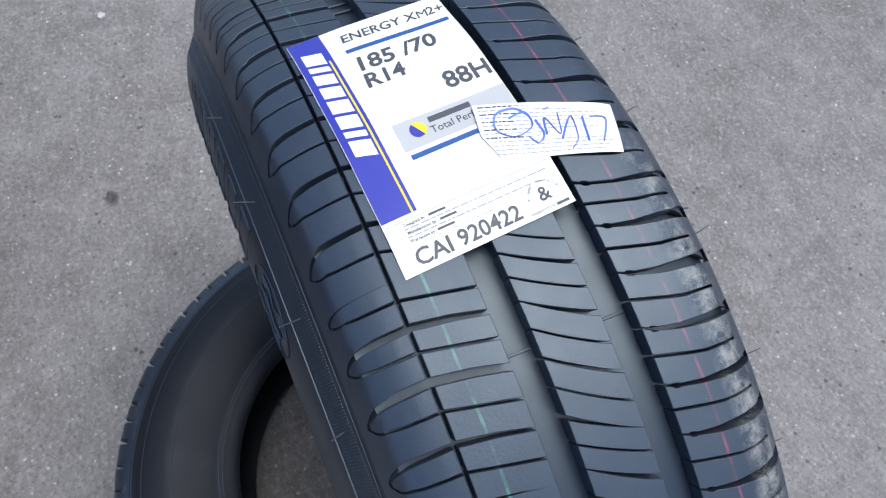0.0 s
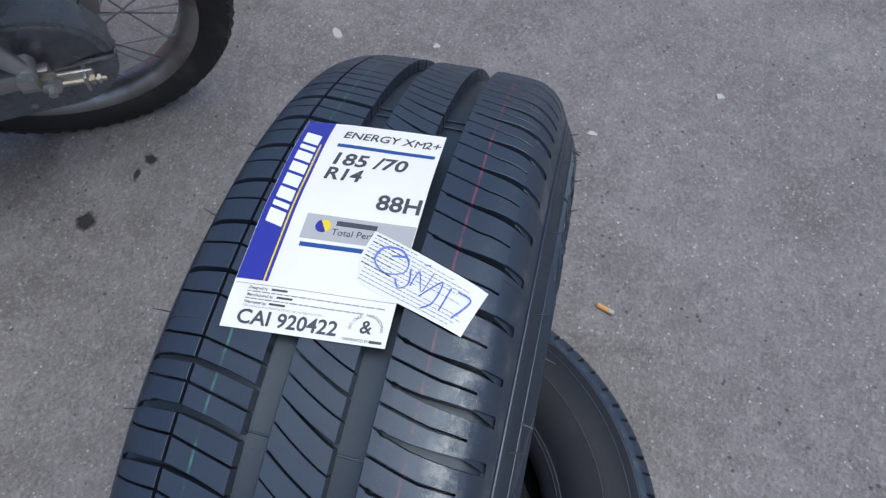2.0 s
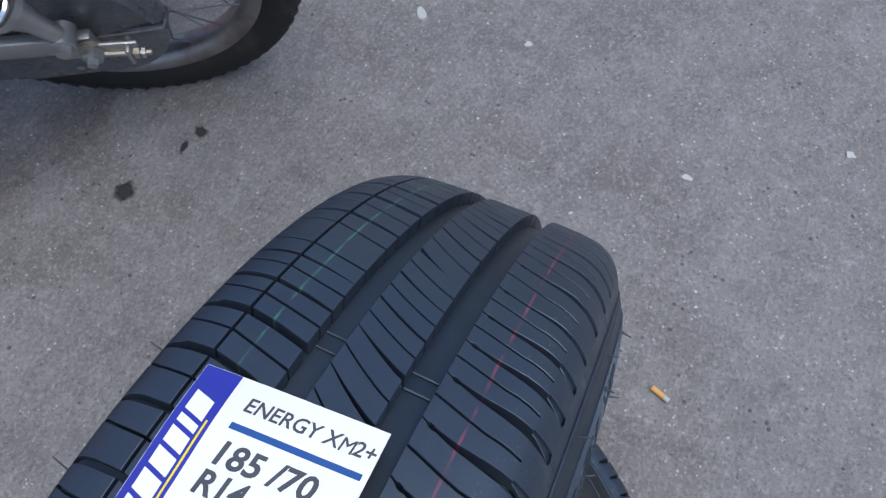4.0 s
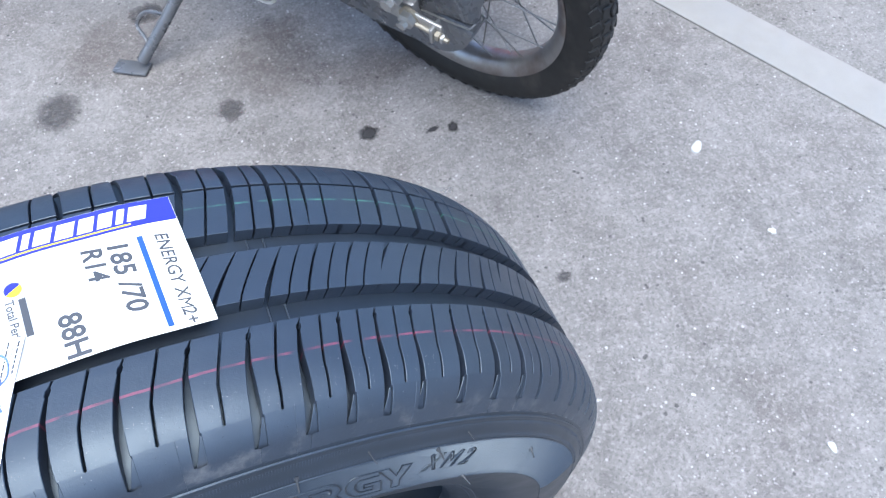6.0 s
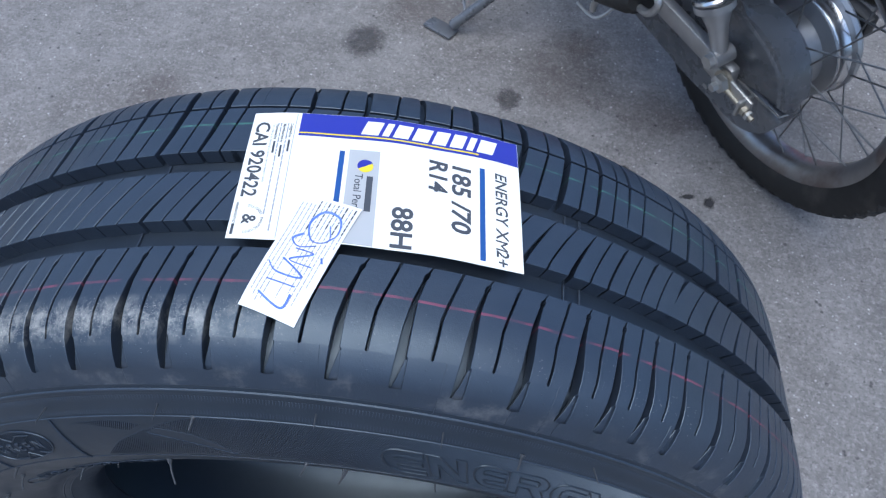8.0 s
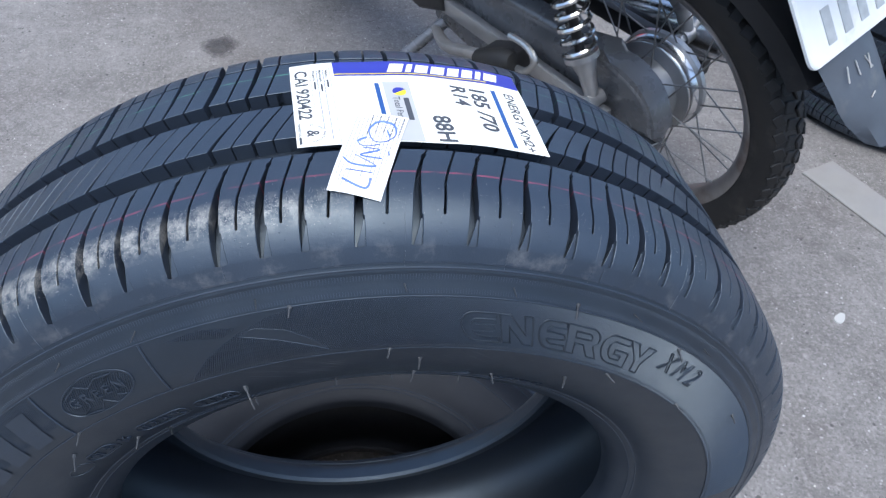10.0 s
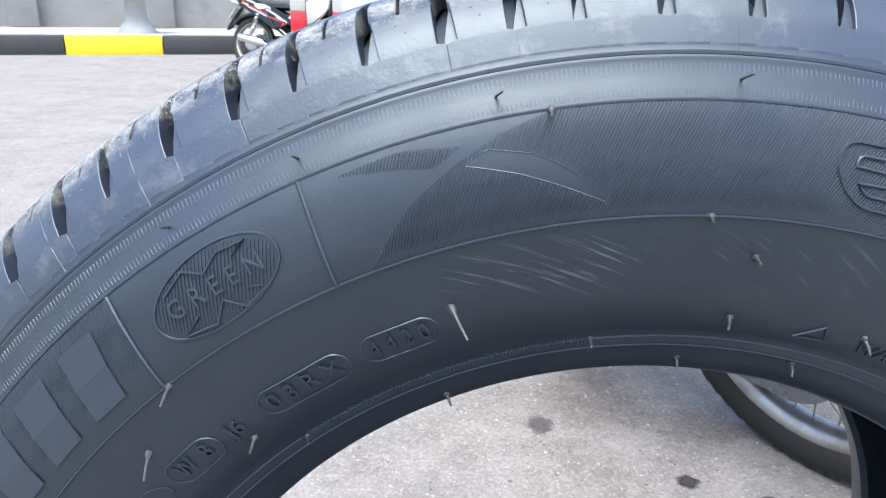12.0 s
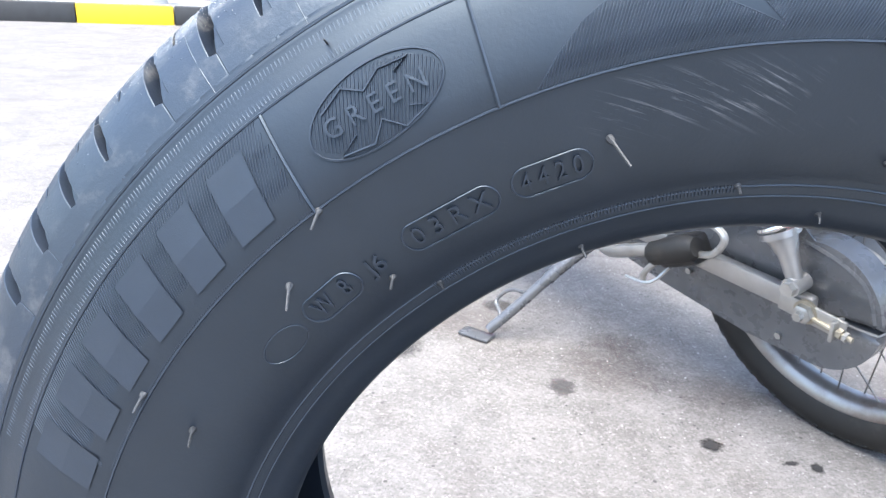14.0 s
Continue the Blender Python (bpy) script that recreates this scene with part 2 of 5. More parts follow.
M_FARWALL = plain("grey wall plaster", (0.2, 0.2, 0.2), 0.85, var=0.25, scale=3, grain=60, bump=0.3, depth=0.004, dirt=(0.12, 0.12, 0.12))
M_CONCRETE = plain("grey concrete", (0.33, 0.33, 0.32), 0.85, var=0.2, scale=3, grain=60, bump=0.3, depth=0.004)


def stain(name, color, rough, dense):
    """A stain that thins out towards an uneven rim."""
    n = Nodes(name).set(rough, 0.0, 0.4)
    n.color(n.mix(n.noise(90, 5), tuple(c * 0.7 for c in color), tuple(c * 1.3 for c in color)))
    gen = n.tree.nodes.new("ShaderNodeTexCoord").outputs["Generated"]
    sep = n.tree.nodes.new("ShaderNodeSeparateXYZ")
    n.join(gen, sep.inputs[0])
    u, v = n.math("SUBTRACT", sep.outputs[0], 0.5), n.math("SUBTRACT", sep.outputs[1], 0.5)
    r = n.math("SQRT", n.math("ADD", n.math("MULTIPLY", u, u), n.math("MULTIPLY", v, v)))
    edge = n.math("ADD", r, n.math("MULTIPLY", n.math("SUBTRACT", n.noise(70, 6, 0.7), 0.5), 0.55))
    n.join(n.math("MULTIPLY", n.ramp(edge, 0.46, 0.22), dense), n.bsdf.inputs["Alpha"])
    n.bump(n.noise(250, 4), 0.5, 0.002)
    return n.mat


M_OIL = stain("dried oil", (0.03, 0.029, 0.029), 0.7, 0.92)
M_DAMP = stain("old oil stain", (0.075, 0.07, 0.07), 0.8, 0.6)
M_SMEAR = stain("brown oily smear", (0.1, 0.07, 0.06), 0.75, 0.18)
M_SCRAPE = stain("pale scraped stone", (0.3, 0.29, 0.28), 0.85, 0.55)
M_CHIP = plain("white scrap", (0.42, 0.42, 0.4), 0.6, var=0.08)
M_TAN = plain("cigarette filter paper", (0.6, 0.34, 0.1), 0.7, var=0.15, scale=300)


# ---- mesh helpers ----
def empty(name, m=None):
    ob = new(name)
    ob.empty_display_size = 0.05
    if m is not None:
        ob.matrix_basis = m
    return ob


def mesh_part(name, verts, faces, material, parent=None, label="", smooth=True, m=None):
    me = bpy.data.meshes.new(name)
    me.from_pydata([tuple(v) for v in verts], [], faces)
    me.materials.append(material)
    if smooth:
        me.polygons.foreach_set("use_smooth", [True] * len(me.polygons))
        me.set_sharp_from_angle(angle=radians(40))
    me.update()
    ob = new(name, me)
    ob.parent = parent
    if m is not None:
        ob.matrix_basis = m
    if label:
        tagged(ob, label)
    return ob


def part(name, bm, material, parent=None, label="", smooth=True, m=None):
    """Links a bmesh as one mesh object under a thing or a part."""
    bmesh.ops.recalc_face_normals(bm, faces=bm.faces)
    me = bpy.data.meshes.new(name)
    bm.to_mesh(me)
    bm.free()
    me.materials.append(material)
    if smooth:
        me.polygons.foreach_set("use_smooth", [True] * len(me.polygons))
        me.set_sharp_from_angle(angle=radians(40))
    ob = new(name, me)
    ob.parent = parent
    if m is not None:
        ob.matrix_basis = m
    if label:
        tagged(ob, label)
    return ob


def block(size, at=(0, 0, 0), turn=None, bevel=0.0, into=None, segments=2):
    bm = into or bmesh.new()
    m = Matrix.Translation(at) @ (turn or Matrix()) @ Matrix.Diagonal((*size, 1))
    made = bmesh.ops.create_cube(bm, size=1, matrix=m)
    if bevel:
        edges = list({e for v in made["verts"] for e in v.link_edges})
        bmesh.ops.bevel(bm, geom=edges, offset=bevel, segments=segments, affect="EDGES", profile=0.5)
    return bm


def lathe(profile, segments=64, closed=False, into=None):
    """Turns (axial, radius) pairs about the y axis."""
    bm = into or bmesh.new()
    rings = []
    for a, r in profile:
        rings.append([bm.verts.new((r * math.cos(2 * math.pi * k / segments), a, r * math.sin(2 * math.pi * k / segments))) for k in range(segments)])
    pairs = list(zip(rings, rings[1:])) + ([(rings[-1], rings[0])] if closed else [])
    for p, q in pairs:
        for k in range(segments):
            j = (k + 1) % segments
            bm.faces.new((p[k], p[j], q[j], q[k]))
    if not closed:
        bm.faces.new(rings[0])
        bm.faces.new(rings[-1][::-1])
    return bm


def tube(points, radius, sides=8, loop=False, into=None, flat=1.0):
    """A round bar along points; radius may be a list."""
    bm = into or bmesh.new()
    pts = [Vector(p) for p in points]
    count = len(pts)
    rings, side = [], None
    for i, p in enumerate(pts):
        before = pts[i - 1] if (i or loop) else p
        after = pts[(i + 1) % count] if (i < count - 1 or loop) else p
        way = (after - before).normalized()
        if side is None:
            side = way.orthogonal().normalized()
        side = (side - way * side.dot(way)).normalized()
        up = way.cross(side)
        r = radius[i] if isinstance(radius, (list, tuple)) else radius
        rings.append([bm.verts.new(p + side * (r * math.cos(2 * math.pi * k / sides)) + up * (r * flat * math.sin(2 * math.pi * k / sides))) for k in range(sides)])
    for p, q in list(zip(rings, rings[1:])) + ([(rings[-1], rings[0])] if loop else []):
        for k in range(sides):
            j = (k + 1) % sides
            bm.faces.new((p[k], p[j], q[j], q[k]))
    if not loop:
        bm.faces.new(rings[0][::-1])
        bm.faces.new(rings[-1])
    return bm


def panel(outline, y0, y1, bevel=0.0, into=None, bulge=0.0):
    """A plate with an outline in x and z, from y0 to y1, with rounded rims."""
    bm = into or bmesh.new()
    a = [bm.verts.new((x, y0, z)) for x, z in outline]
    b = [bm.verts.new((x, y1, z)) for x, z in outline]
    faces = [bm.faces.new(a), bm.faces.new(b[::-1])]
    count = len(outline)
    for k in range(count):
        j = (k + 1) % count
        faces.append(bm.faces.new((a[k], b[k], b[j], a[j])))
    if bevel:
        edges = list({e for f in faces[:2] for e in f.edges})
        bmesh.ops.bevel(bm, geom=edges, offset=bevel, segments=3, affect="EDGES", profile=0.5)
    return bm


def spline(points, steps=8, loop=False):
    """A smooth curve through points."""
    pts = [Vector(p) for p in points]
    n = len(pts)
    out = []
    for i in range(n if loop else n - 1):
        p0 = pts[i - 1] if (i or loop) else pts[0]
        p1, p2 = pts[i], pts[(i + 1) % n]
        p3 = pts[(i + 2) % n] if (loop or i + 2 < n) else pts[-1]
        for k in range(steps):
            t = k / steps
            out.append(0.5 * ((2 * p1) + (p2 - p0) * t + (2 * p0 - 5 * p1 + 4 * p2 - p3) * t * t + (3 * p1 - p0 - 3 * p2 + p3) * t ** 3))
    if not loop:
        out.append(pts[-1])
    return out


def lettering(text, size, depth=0.0, shear=0.0, wide=1.0, bold=0.014):
    """Flat or raised letters as points and faces, centred on the origin."""
    cu = bpy.data.curves.new("letters", "FONT")
    cu.body, cu.size, cu.extrude, cu.shear = text, 1.0, depth / size, shear
    cu.align_x, cu.align_y, cu.resolution_u, cu.offset = "CENTER", "CENTER", 3, bold
    ob = new("letters", cu)
    me = bpy.data.meshes.new_from_object(ob.evaluated_get(bpy.context.evaluated_depsgraph_get()))
    verts = [(v.co.x * wide * size, v.co.y * size, v.co.z * size) for v in me.vertices]
    faces = [tuple(p.vertices) for p in me.polygons]
    bpy.data.objects.remove(ob)
    bpy.data.curves.remove(cu)
    bpy.data.meshes.remove(me)
    return verts, faces


def letter_rims(text, size, shear=0.0, wide=1.0):
    """The outlines of letters, as closed rows of points."""
    verts, faces = lettering(text, size, 0.0, shear, wide, 0.0)
    use, step = {}, {}
    for f in faces:
        for a, b in zip(f, f[1:] + f[:1]):
            use[(a, b)] = use.get((a, b), 0) + 1
    for a, b in use:
        if (b, a) not in use:
            step[a] = b
    loops = []
    while step:
        first, here = next(iter(step)), None
        loop, here = [], first
        while here in step:
            loop.append(verts[here])
            here = step.pop(here)
        if len(loop) > 2:
            loops.append(loop)
    return loops


# ---- ground ----
ground = mesh_part("ground", [(-400, -400, 0), (400, -400, 0), (400, 400, 0), (-400, 400, 0)], [(0, 1, 2, 3)], M_GROUND, None, "", False)
tagged(ground, "grey worn asphalt with pale aggregate and oil stains", "ground", kind="structure")


# ---- plain unseen wall, added on the near side to dim light on the tyre ----
unseen_wall = part("unseen_wall_near", block((26, 0.3, 2.2), (0, 0, 1.1)), M_CONCRETE, None, m=pose(0, 7.5, 0, 0, 0, 4))
tagged(unseen_wall, "plain grey concrete wall, unseen, added on the near side to dim the tyre", "wall", kind="structure")


# ---- the tyre ----
CENTRE = 0.428
CROWN = [(0.0, 0.3075), (0.03, 0.3075), (0.045, 0.3068), (0.055, 0.3055), (0.062, 0.3035), (0.068, 0.3), (0.073, 0.2955), (0.0765, 0.291), (0.0795, 0.2855), (0.0815, 0.2815)]
WALLS = [(0.0815, 0.2815), (0.0826, 0.2806), (0.083, 0.2796), (0.0832, 0.2788), (0.0862, 0.2745), (0.0885, 0.2705), (0.0896, 0.2688), (0.092, 0.2625), (0.0943, 0.2545), (0.0958, 0.2465), (0.0962, 0.2402), (0.0956, 0.2378), (0.0945, 0.2325), (0.0922, 0.2235), (0.089, 0.2135), (0.0845, 0.2045), (0.0795, 0.1972), (0.0762, 0.1935), (0.0757, 0.1915), (0.0735, 0.1885), (0.0705, 0.184), (0.0665, 0.178), (0.062, 0.1757), (0.053, 0.1748)]
INSIDE = [(0.0502, 0.1772), (0.0525, 0.188), (0.062, 0.2), (0.074, 0.216), (0.0822, 0.234), (0.0835, 0.252), (0.0775, 0.27), (0.066, 0.2835), (0.045, 0.2925), (0.0, 0.2955)]
STARTS = [68.3, 72.6, 76.9, 80.7, 84.3, 89.2, 94.2, 99.2, 104.1, 108.8, 113.0, 116.6, 120.2, 124.1, 129.1, 134.0]


def spread(v):
    """The far half of the tyre is a little wider than the marked half."""
    if v < -0.055:
        return v - 0.058 * (-v - 0.03) - 0.07 * (-v - 0.055)
    return v - 0.058 * (-v - 0.03) if v < -0.03 else (v - 0.1 * (v - 0.05) if v > 0.05 else v)


def crown(v):
    if v < 0:
        # the far shoulder is squarer
        full = 0.42 * max(0.0, min(1.0, (-v - 0.035) / 0.02)) * max(0.0, min(1.0, (0.0815 + v) / 0.007))
        return 0.3075 - (0.3075 - crown(-v)) * (1 - full)
    for (v0, r0), (v1, r1) in zip(CROWN, CROWN[1:]):
        if v <= v1:
            return r0 + (r1 - r0) * (v - v0) / (v1 - v0)
    return CROWN[-1][1]


def wall_y(r):
    for (v0, r0), (v1, r1) in zip(WALLS, WALLS[1:]):
        if r >= r1:
            return v0 + (v1 - v0) * (r - r0) / (r1 - r0)
    return WALLS[-1][0]


def on_tread(deg, v, lift=0.0):
    r, a = crown(v) + lift, radians(deg)
    return (r * math.cos(a), spread(v), r * math.sin(a))


def on_wall(deg, r, lift=0.0):
    a = radians(deg)
    return (r * math.cos(a), spread(wall_y(r)) + lift, r * math.sin(a))


def pitches():
    """Groove angles all round, in degrees, with the uneven pitch of a road tyre."""
    sizes = [4.3, 3.7, 4.9, 4.9, 4.2, 3.6, 4.0, 5.0, 4.3, 3.7, 4.6]
    ends = [134.0]
    k = 0
    left = 360 - (134.0 - 68.3)
    plan = []
    while sum(plan) < left - 4:
        plan.append(sizes[k % len(sizes)])
        k += 1
    scale = left / sum(plan)
    for size in plan[:-1]:
        ends.append(ends[-1] + size * scale)
    return STARTS + ends[1:]


def between(table, v):
    for (v0, a0), (v1, a1) in zip(table, table[1:]):
        if v <= v1:
            return a0 + (a1 - a0) * (v - v0) / (v1 - v0)
    return table[-1][1]


def slab(verts, faces, low, high, v0, v1, depth, rows, cols=3, drop=0.0):
    """Adds one piece of tread between two edge lines low(v), high(v) in degrees, with softened rims and walls down to depth."""
    soft = 0.00025
    start = len(verts)
    stops = [k / rows for k in range(rows + 1)] if isinstance(rows, int) else [(v - v0) / (v1 - v0) for v in rows]
    rows = len(stops) - 1

    def spot(s, t, lift, inset):
        v = v0 + (v1 - v0) * t
        a, b = low(v), high(v)
        v += (-1 if t > 0.5 else 1) * (inset if t < 1e-9 or t > 1 - 1e-9 else 0.0) * (1 if v1 > v0 else -1)
        wide = radians(abs(b - a)) * 0.3
        cut = min(0.45, inset / max(wide, 1e-5))
        s = cut + (1 - 2 * cut) * s
        return on_tread(a + (b - a) * s, v, lift)

    for i in range(rows + 1):
        for j in range(cols + 1):
            verts.append(spot(j / cols, stops[i], -drop, soft))
    for i in range(rows):
        for j in range(cols):
            k = start + i * (cols + 1) + j
            faces.append((k, k + 1, k + cols + 2, k + cols + 1))
    rim = [(0, j) for j in range(cols + 1)] + [(i, cols) for i in range(1, rows + 1)] + [(rows, j) for j in range(cols - 1, -1, -1)] + [(i, 0) for i in range(rows - 1, 0, -1)]
    rings = []
    for lift, inset in ((-drop, soft), (-drop - soft, 0.0), (-drop - soft, 0.0), (-depth, 0.0)):
        at = len(verts)
        verts.extend(spot(j / cols, stops[i], lift, inset) for i, j in rim)
        rings.append(list(range(at, at + len(rim))))
    n = len(rim)
    for p, q in ((rings[0], rings[1]), (rings[2], rings[3])):
        for k in range(n):
            j = (k + 1) % n
            faces.append((p[k], q[k], q[j], p[j]))


def arc_mm(mm):
    return math.degrees(mm / 1000 / 0.3075)


# the run of a groove across the tread, in parts of a pitch, and half widths in mm
RIGHT_RUN = [(0.0255, 0.09), (0.03, 0.0), (0.0414, -0.13), (0.0533, -0.19), (0.0653, -0.21), (0.0815, -0.25)]
RIGHT_HALF = [(0.0255, 0.4), (0.0285, 0.45), (0.0292, 1.05), (0.0312, 1.05), (0.032, 0.65), (0.042, 1.1), (0.055, 1.9), (0.064, 2.3), (0.0705, 2.4), (0.0764, 2.4), (0.0768, -0.3), (0.0815, -0.3)]
# the other side of a groove opens into a shallow pocket at its outer end
POCKET_HALF = RIGHT_HALF[:5] + [(0.042, 1.1), (0.055, 1.7), (0.0657, 1.8), (0.0662, 2.4), (0.0764, 3.0), (0.0768, -0.3), (0.0815, -0.3)]
POCKET_EDGE = [(0.0655, 1.7), (0.069, 0.9), (0.0735, -0.6), (0.0766, -2.0)]
RIGHT_STOPS = [0.0255, 0.0285, 0.0292, 0.0312, 0.032, 0.037, 0.042, 0.0485, 0.055, 0.0605, 0.0657, 0.0662, 0.0705, 0.0735, 0.0764, 0.0768, 0.0787, 0.0806]
RIGHT_SIPE = [(0.0255, -0.41), (0.047, -0.68), (0.0705, -0.76), (0.0815, -0.77)]
LEFT_RUN = [(-0.0815, -0.45), (-0.077, -0.45), (-0.056, -0.41), (-0.041, -0.53), (-0.0275, -0.69)]
LEFT_HALF = [(-0.0815, 0.5), (-0.078, 0.8), (-0.073, 1.5), (-0.06, 1.3), (-0.04, 1.0), (-0.0275, 0.6)]
LEFT_SIPE = [(-0.0815, -1.05), (-0.073, -0.88), (-0.056, -0.87), (-0.0275, -1.18)]
RIB_RUN = [(-0.0155, 0.0), (-0.006, -0.28), (0.0017, -0.48), (0.0075, -0.62), (0.0125, -0.71)]


OUTER_STOPS = [-0.0806, -0.0796, -0.0787, -0.0783, -0.0778, -0.0772, -0.0764, -0.0752, -0.0738, -0.072, -0.07, -0.068, -0.064, -0.06, -0.0567]


def tongue(a, b):
    """Middle line and half width, in degrees, of the round-ended block in the pitch from a to b."""
    p = b - a
    gap = arc_mm(0.56)
    start = lambda v: b + between(LEFT_SIPE, v) * p + gap
    end = lambda v: b + between(LEFT_RUN, v) * p - arc_mm(between(LEFT_HALF, v))

    def round_off(v):
        reach = max(0.0, min(1.0, (-v - 0.0685) / 0.0094))
        return max(0.06, math.sqrt(max(0.0, 1 - reach * reach)))

    return (lambda v: (start(v) + end(v)) / 2), (lambda v: (end(v) - start(v)) / 2 * round_off(v))


def tread_piece(top, name, *shape):
    verts, faces = [], []
    slab(verts, faces, *shape)
    return mesh_part(name, verts, faces, M_TREAD, top)


def tyre_things(name, wall):
    """A road tyre about the y axis, its parts under an empty at the hub."""
    top = empty(name)
    floor = [(0.0, 0.0085), (0.0105, 0.0085), (0.0122, 0.0085), (0.026, 0.0085), (0.03, 0.0078), (0.064, 0.0078), (0.0704, 0.0072), (0.0745, 0.0055), (0.0766, 0.0025), (0.0768, 0.0006), (0.0804, 0.0006), (0.0807, 0.0), (0.0815, 0.0)]
    right = [(v, crown(v) - d) for v, d in floor] + WALLS[1:] + INSIDE
    plain_floor = floor[:5] + [(0.064, 0.007)] + [(0.0705, 0.0058), (0.0745, 0.0036), (0.0775, 0.0016), (0.08, 0.0006), (0.0807, 0.0), (0.0815, 0.0)]
    left = [(v, crown(-v) - d) for v, d in plain_floor] + WALLS[1:] + INSIDE
    ring = [(spread(v), r) for v, r in right + [(-v, r) for v, r in left[::-1][1:-1]]]
    part("carcass", lathe(ring, 224, closed=True), wall, top)
    starts = pitches()
    n = len(starts)
    gap = arc_mm(0.56)
    for i, a in enumerate(starts):
        b = starts[(i + 1) % n] + (360 if i == n - 1 else 0)
        p = b - a
        # shoulder with the long curved grooves
        sipe = lambda v: b + between(RIGHT_SIPE, v) * p
        half = lambda v: gap if v < 0.066 else -arc_mm(0.25)
        tread_piece(top, "shoulder_block", lambda v: a + between(RIGHT_RUN, v) * p + arc_mm(between(POCKET_HALF, v)), lambda v: sipe(v) - half(v), 0.0255, 0.0806, 0.0078, RIGHT_STOPS, 2)
        tread_piece(top, "shoulder_block", lambda v: sipe(v) + half(v), lambda v: b + between(RIGHT_RUN, v) * p - arc_mm(between(RIGHT_HALF, v)), 0.0255, 0.0806, 0.0078, RIGHT_STOPS, 2)
        tread_piece(top, "groove_pocket", lambda v: a + between(RIGHT_RUN, v) * p + arc_mm(between(POCKET_EDGE, v)), lambda v: a + between(RIGHT_RUN, v) * p + arc_mm(3.4), 0.0657, 0.0767, 0.006, 5, 2, 0.0026)
        # middle rib, cut by slanting sipes
        c0, c1 = a + 0.28 * p, b + 0.28 * p
        thick, thin = arc_mm(0.6), arc_mm(0.4)
        mid = lambda v: (c0 + c1) / 2 + between(RIB_RUN, v) * p
        tread_piece(top, "rib_block", lambda v: c0 + between(RIB_RUN, v) * p + thick, lambda v: mid(v) - thin, -0.0155, 0.0122, 0.0085, 7, 2)
        tread_piece(top, "rib_block", lambda v: mid(v) + thin, lambda v: c1 + between(RIB_RUN, v) * p - thick, -0.0155, 0.0122, 0.0085, 7, 2)
        # second row, inside of the thin ring groove
        low = lambda v: a + between(LEFT_RUN, v) * p + arc_mm(between(LEFT_HALF, v))
        high = lambda v: b + between(LEFT_RUN, v) * p - arc_mm(between(LEFT_HALF, v))
        cut = lambda v: b + (between(LEFT_SIPE, v) + 0.0) * p
        tread_piece(top, "inner_block", low, lambda v: cut(v) - gap, -0.0553, -0.0277, 0.0078, 6, 2)
        tread_piece(top, "inner_block", lambda v: cut(v) + gap, high, -0.0553, -0.0277, 0.0078, 6, 2)
        # outer shoulder: tongues with a rounded outer end, and the solid rubber between them
        centre, span = tongue(a, b)
        before = tongue(starts[i - 1] - (360 if i == 0 else 0), a)

        def solid_low(v):
            if v < -0.0784:
                return before[0](v) - arc_mm(0.2)
            return min(low(v), before[0](v) + before[1](v) + 2 * arc_mm(between(LEFT_HALF, v))) if v < -0.068 else low(v)

        def solid_high(v):
            return centre(v) + arc_mm(0.2) if v < -0.0784 else centre(v) - span(v) - 2 * gap

        tread_piece(top, "outer_block", solid_low, solid_high, -0.0806, -0.0567, 0.0075, OUTER_STOPS, 2)
        tread_piece(top, "outer_block", lambda v: centre(v) - span(v), lambda v: centre(v) + span(v), -0.0777, -0.0567, 0.0075, 14, 2)
        if 20 < a % 360 < 160:
            for deg, v in ((b + (between(RIGHT_SIPE, 0.066) - 0.06) * p, 0.0695), (a + 0.3 * p, 0.0722)):
                dot = [(0.0, 0.0004), (0.0001, 0.0003), (0.0002, 0.0001)]
                part("vent_nub", lathe(dot, 8), M_TREAD, top, m=Matrix.Translation(on_tread(deg, v, -0.0001)) @ Matrix.Rotation(-radians(deg), 4, "Y") @ Matrix.Rotation(radians(-60), 4, "Z"))
    # moulded rings on both walls
    for side in (1, -1):
        for r, thick in ((0.2812, 0.0007 if side > 0 else 0.0002), (0.2693, 0.00045), (0.2383, 0.0005), (0.1935, 0.0005), (0.1895, 0.0004)):
            circle = [(r * math.cos(k * math.pi / 90), spread(side * wall_y(r)) + side * 0.0001, r * math.sin(k * math.pi / 90)) for k in range(180)]
            part("moulded_ring", tube(circle, thick, 5, loop=True), M_RUBBER, top)
    return top


HUB = pose(0, 0, CENTRE, 0, 0, 1.1)
tyre = tyre_things("car_tyre", M_WALL)
tyre.matrix_basis = HUB
tagged(tyre, "new black car tyre standing upright on a flat tyre", "tyre")


def wall_mesh(name, verts, faces, deg, r, lift, material, parent, label=""):
    """Lays flat points (x along the ring, y outwards) on the marked wall of the tyre."""
    out = [on_wall(deg + math.degrees(x / r), r + y, lift + z) for x, y, z in verts]
    return mesh_part(name, out, faces, material, parent, label, smooth=False)


def wall_patch(name, low, high, lo_deg, hi_deg, lift, material, steps=40, rows=6):
    """A sheet on the wall between two radii that follow the angle."""
    verts, faces = [], []
    for i in range(steps + 1):
        d = lo_deg + (hi_deg - lo_deg) * i / steps
        for j in range(rows + 1):
            edge = i in (0, steps) or j in (0, rows)
            verts.append(on_wall(d, low(d) + (high(d) - low(d)) * j / rows, -0.0004 if edge else lift))
    for i in range(steps):
        for j in range(rows):
            k = i * (rows + 1) + j
            faces.append((k, k + rows + 1, k + rows + 2, k + 1))
    return mesh_part(name, verts, faces, material, tyre)


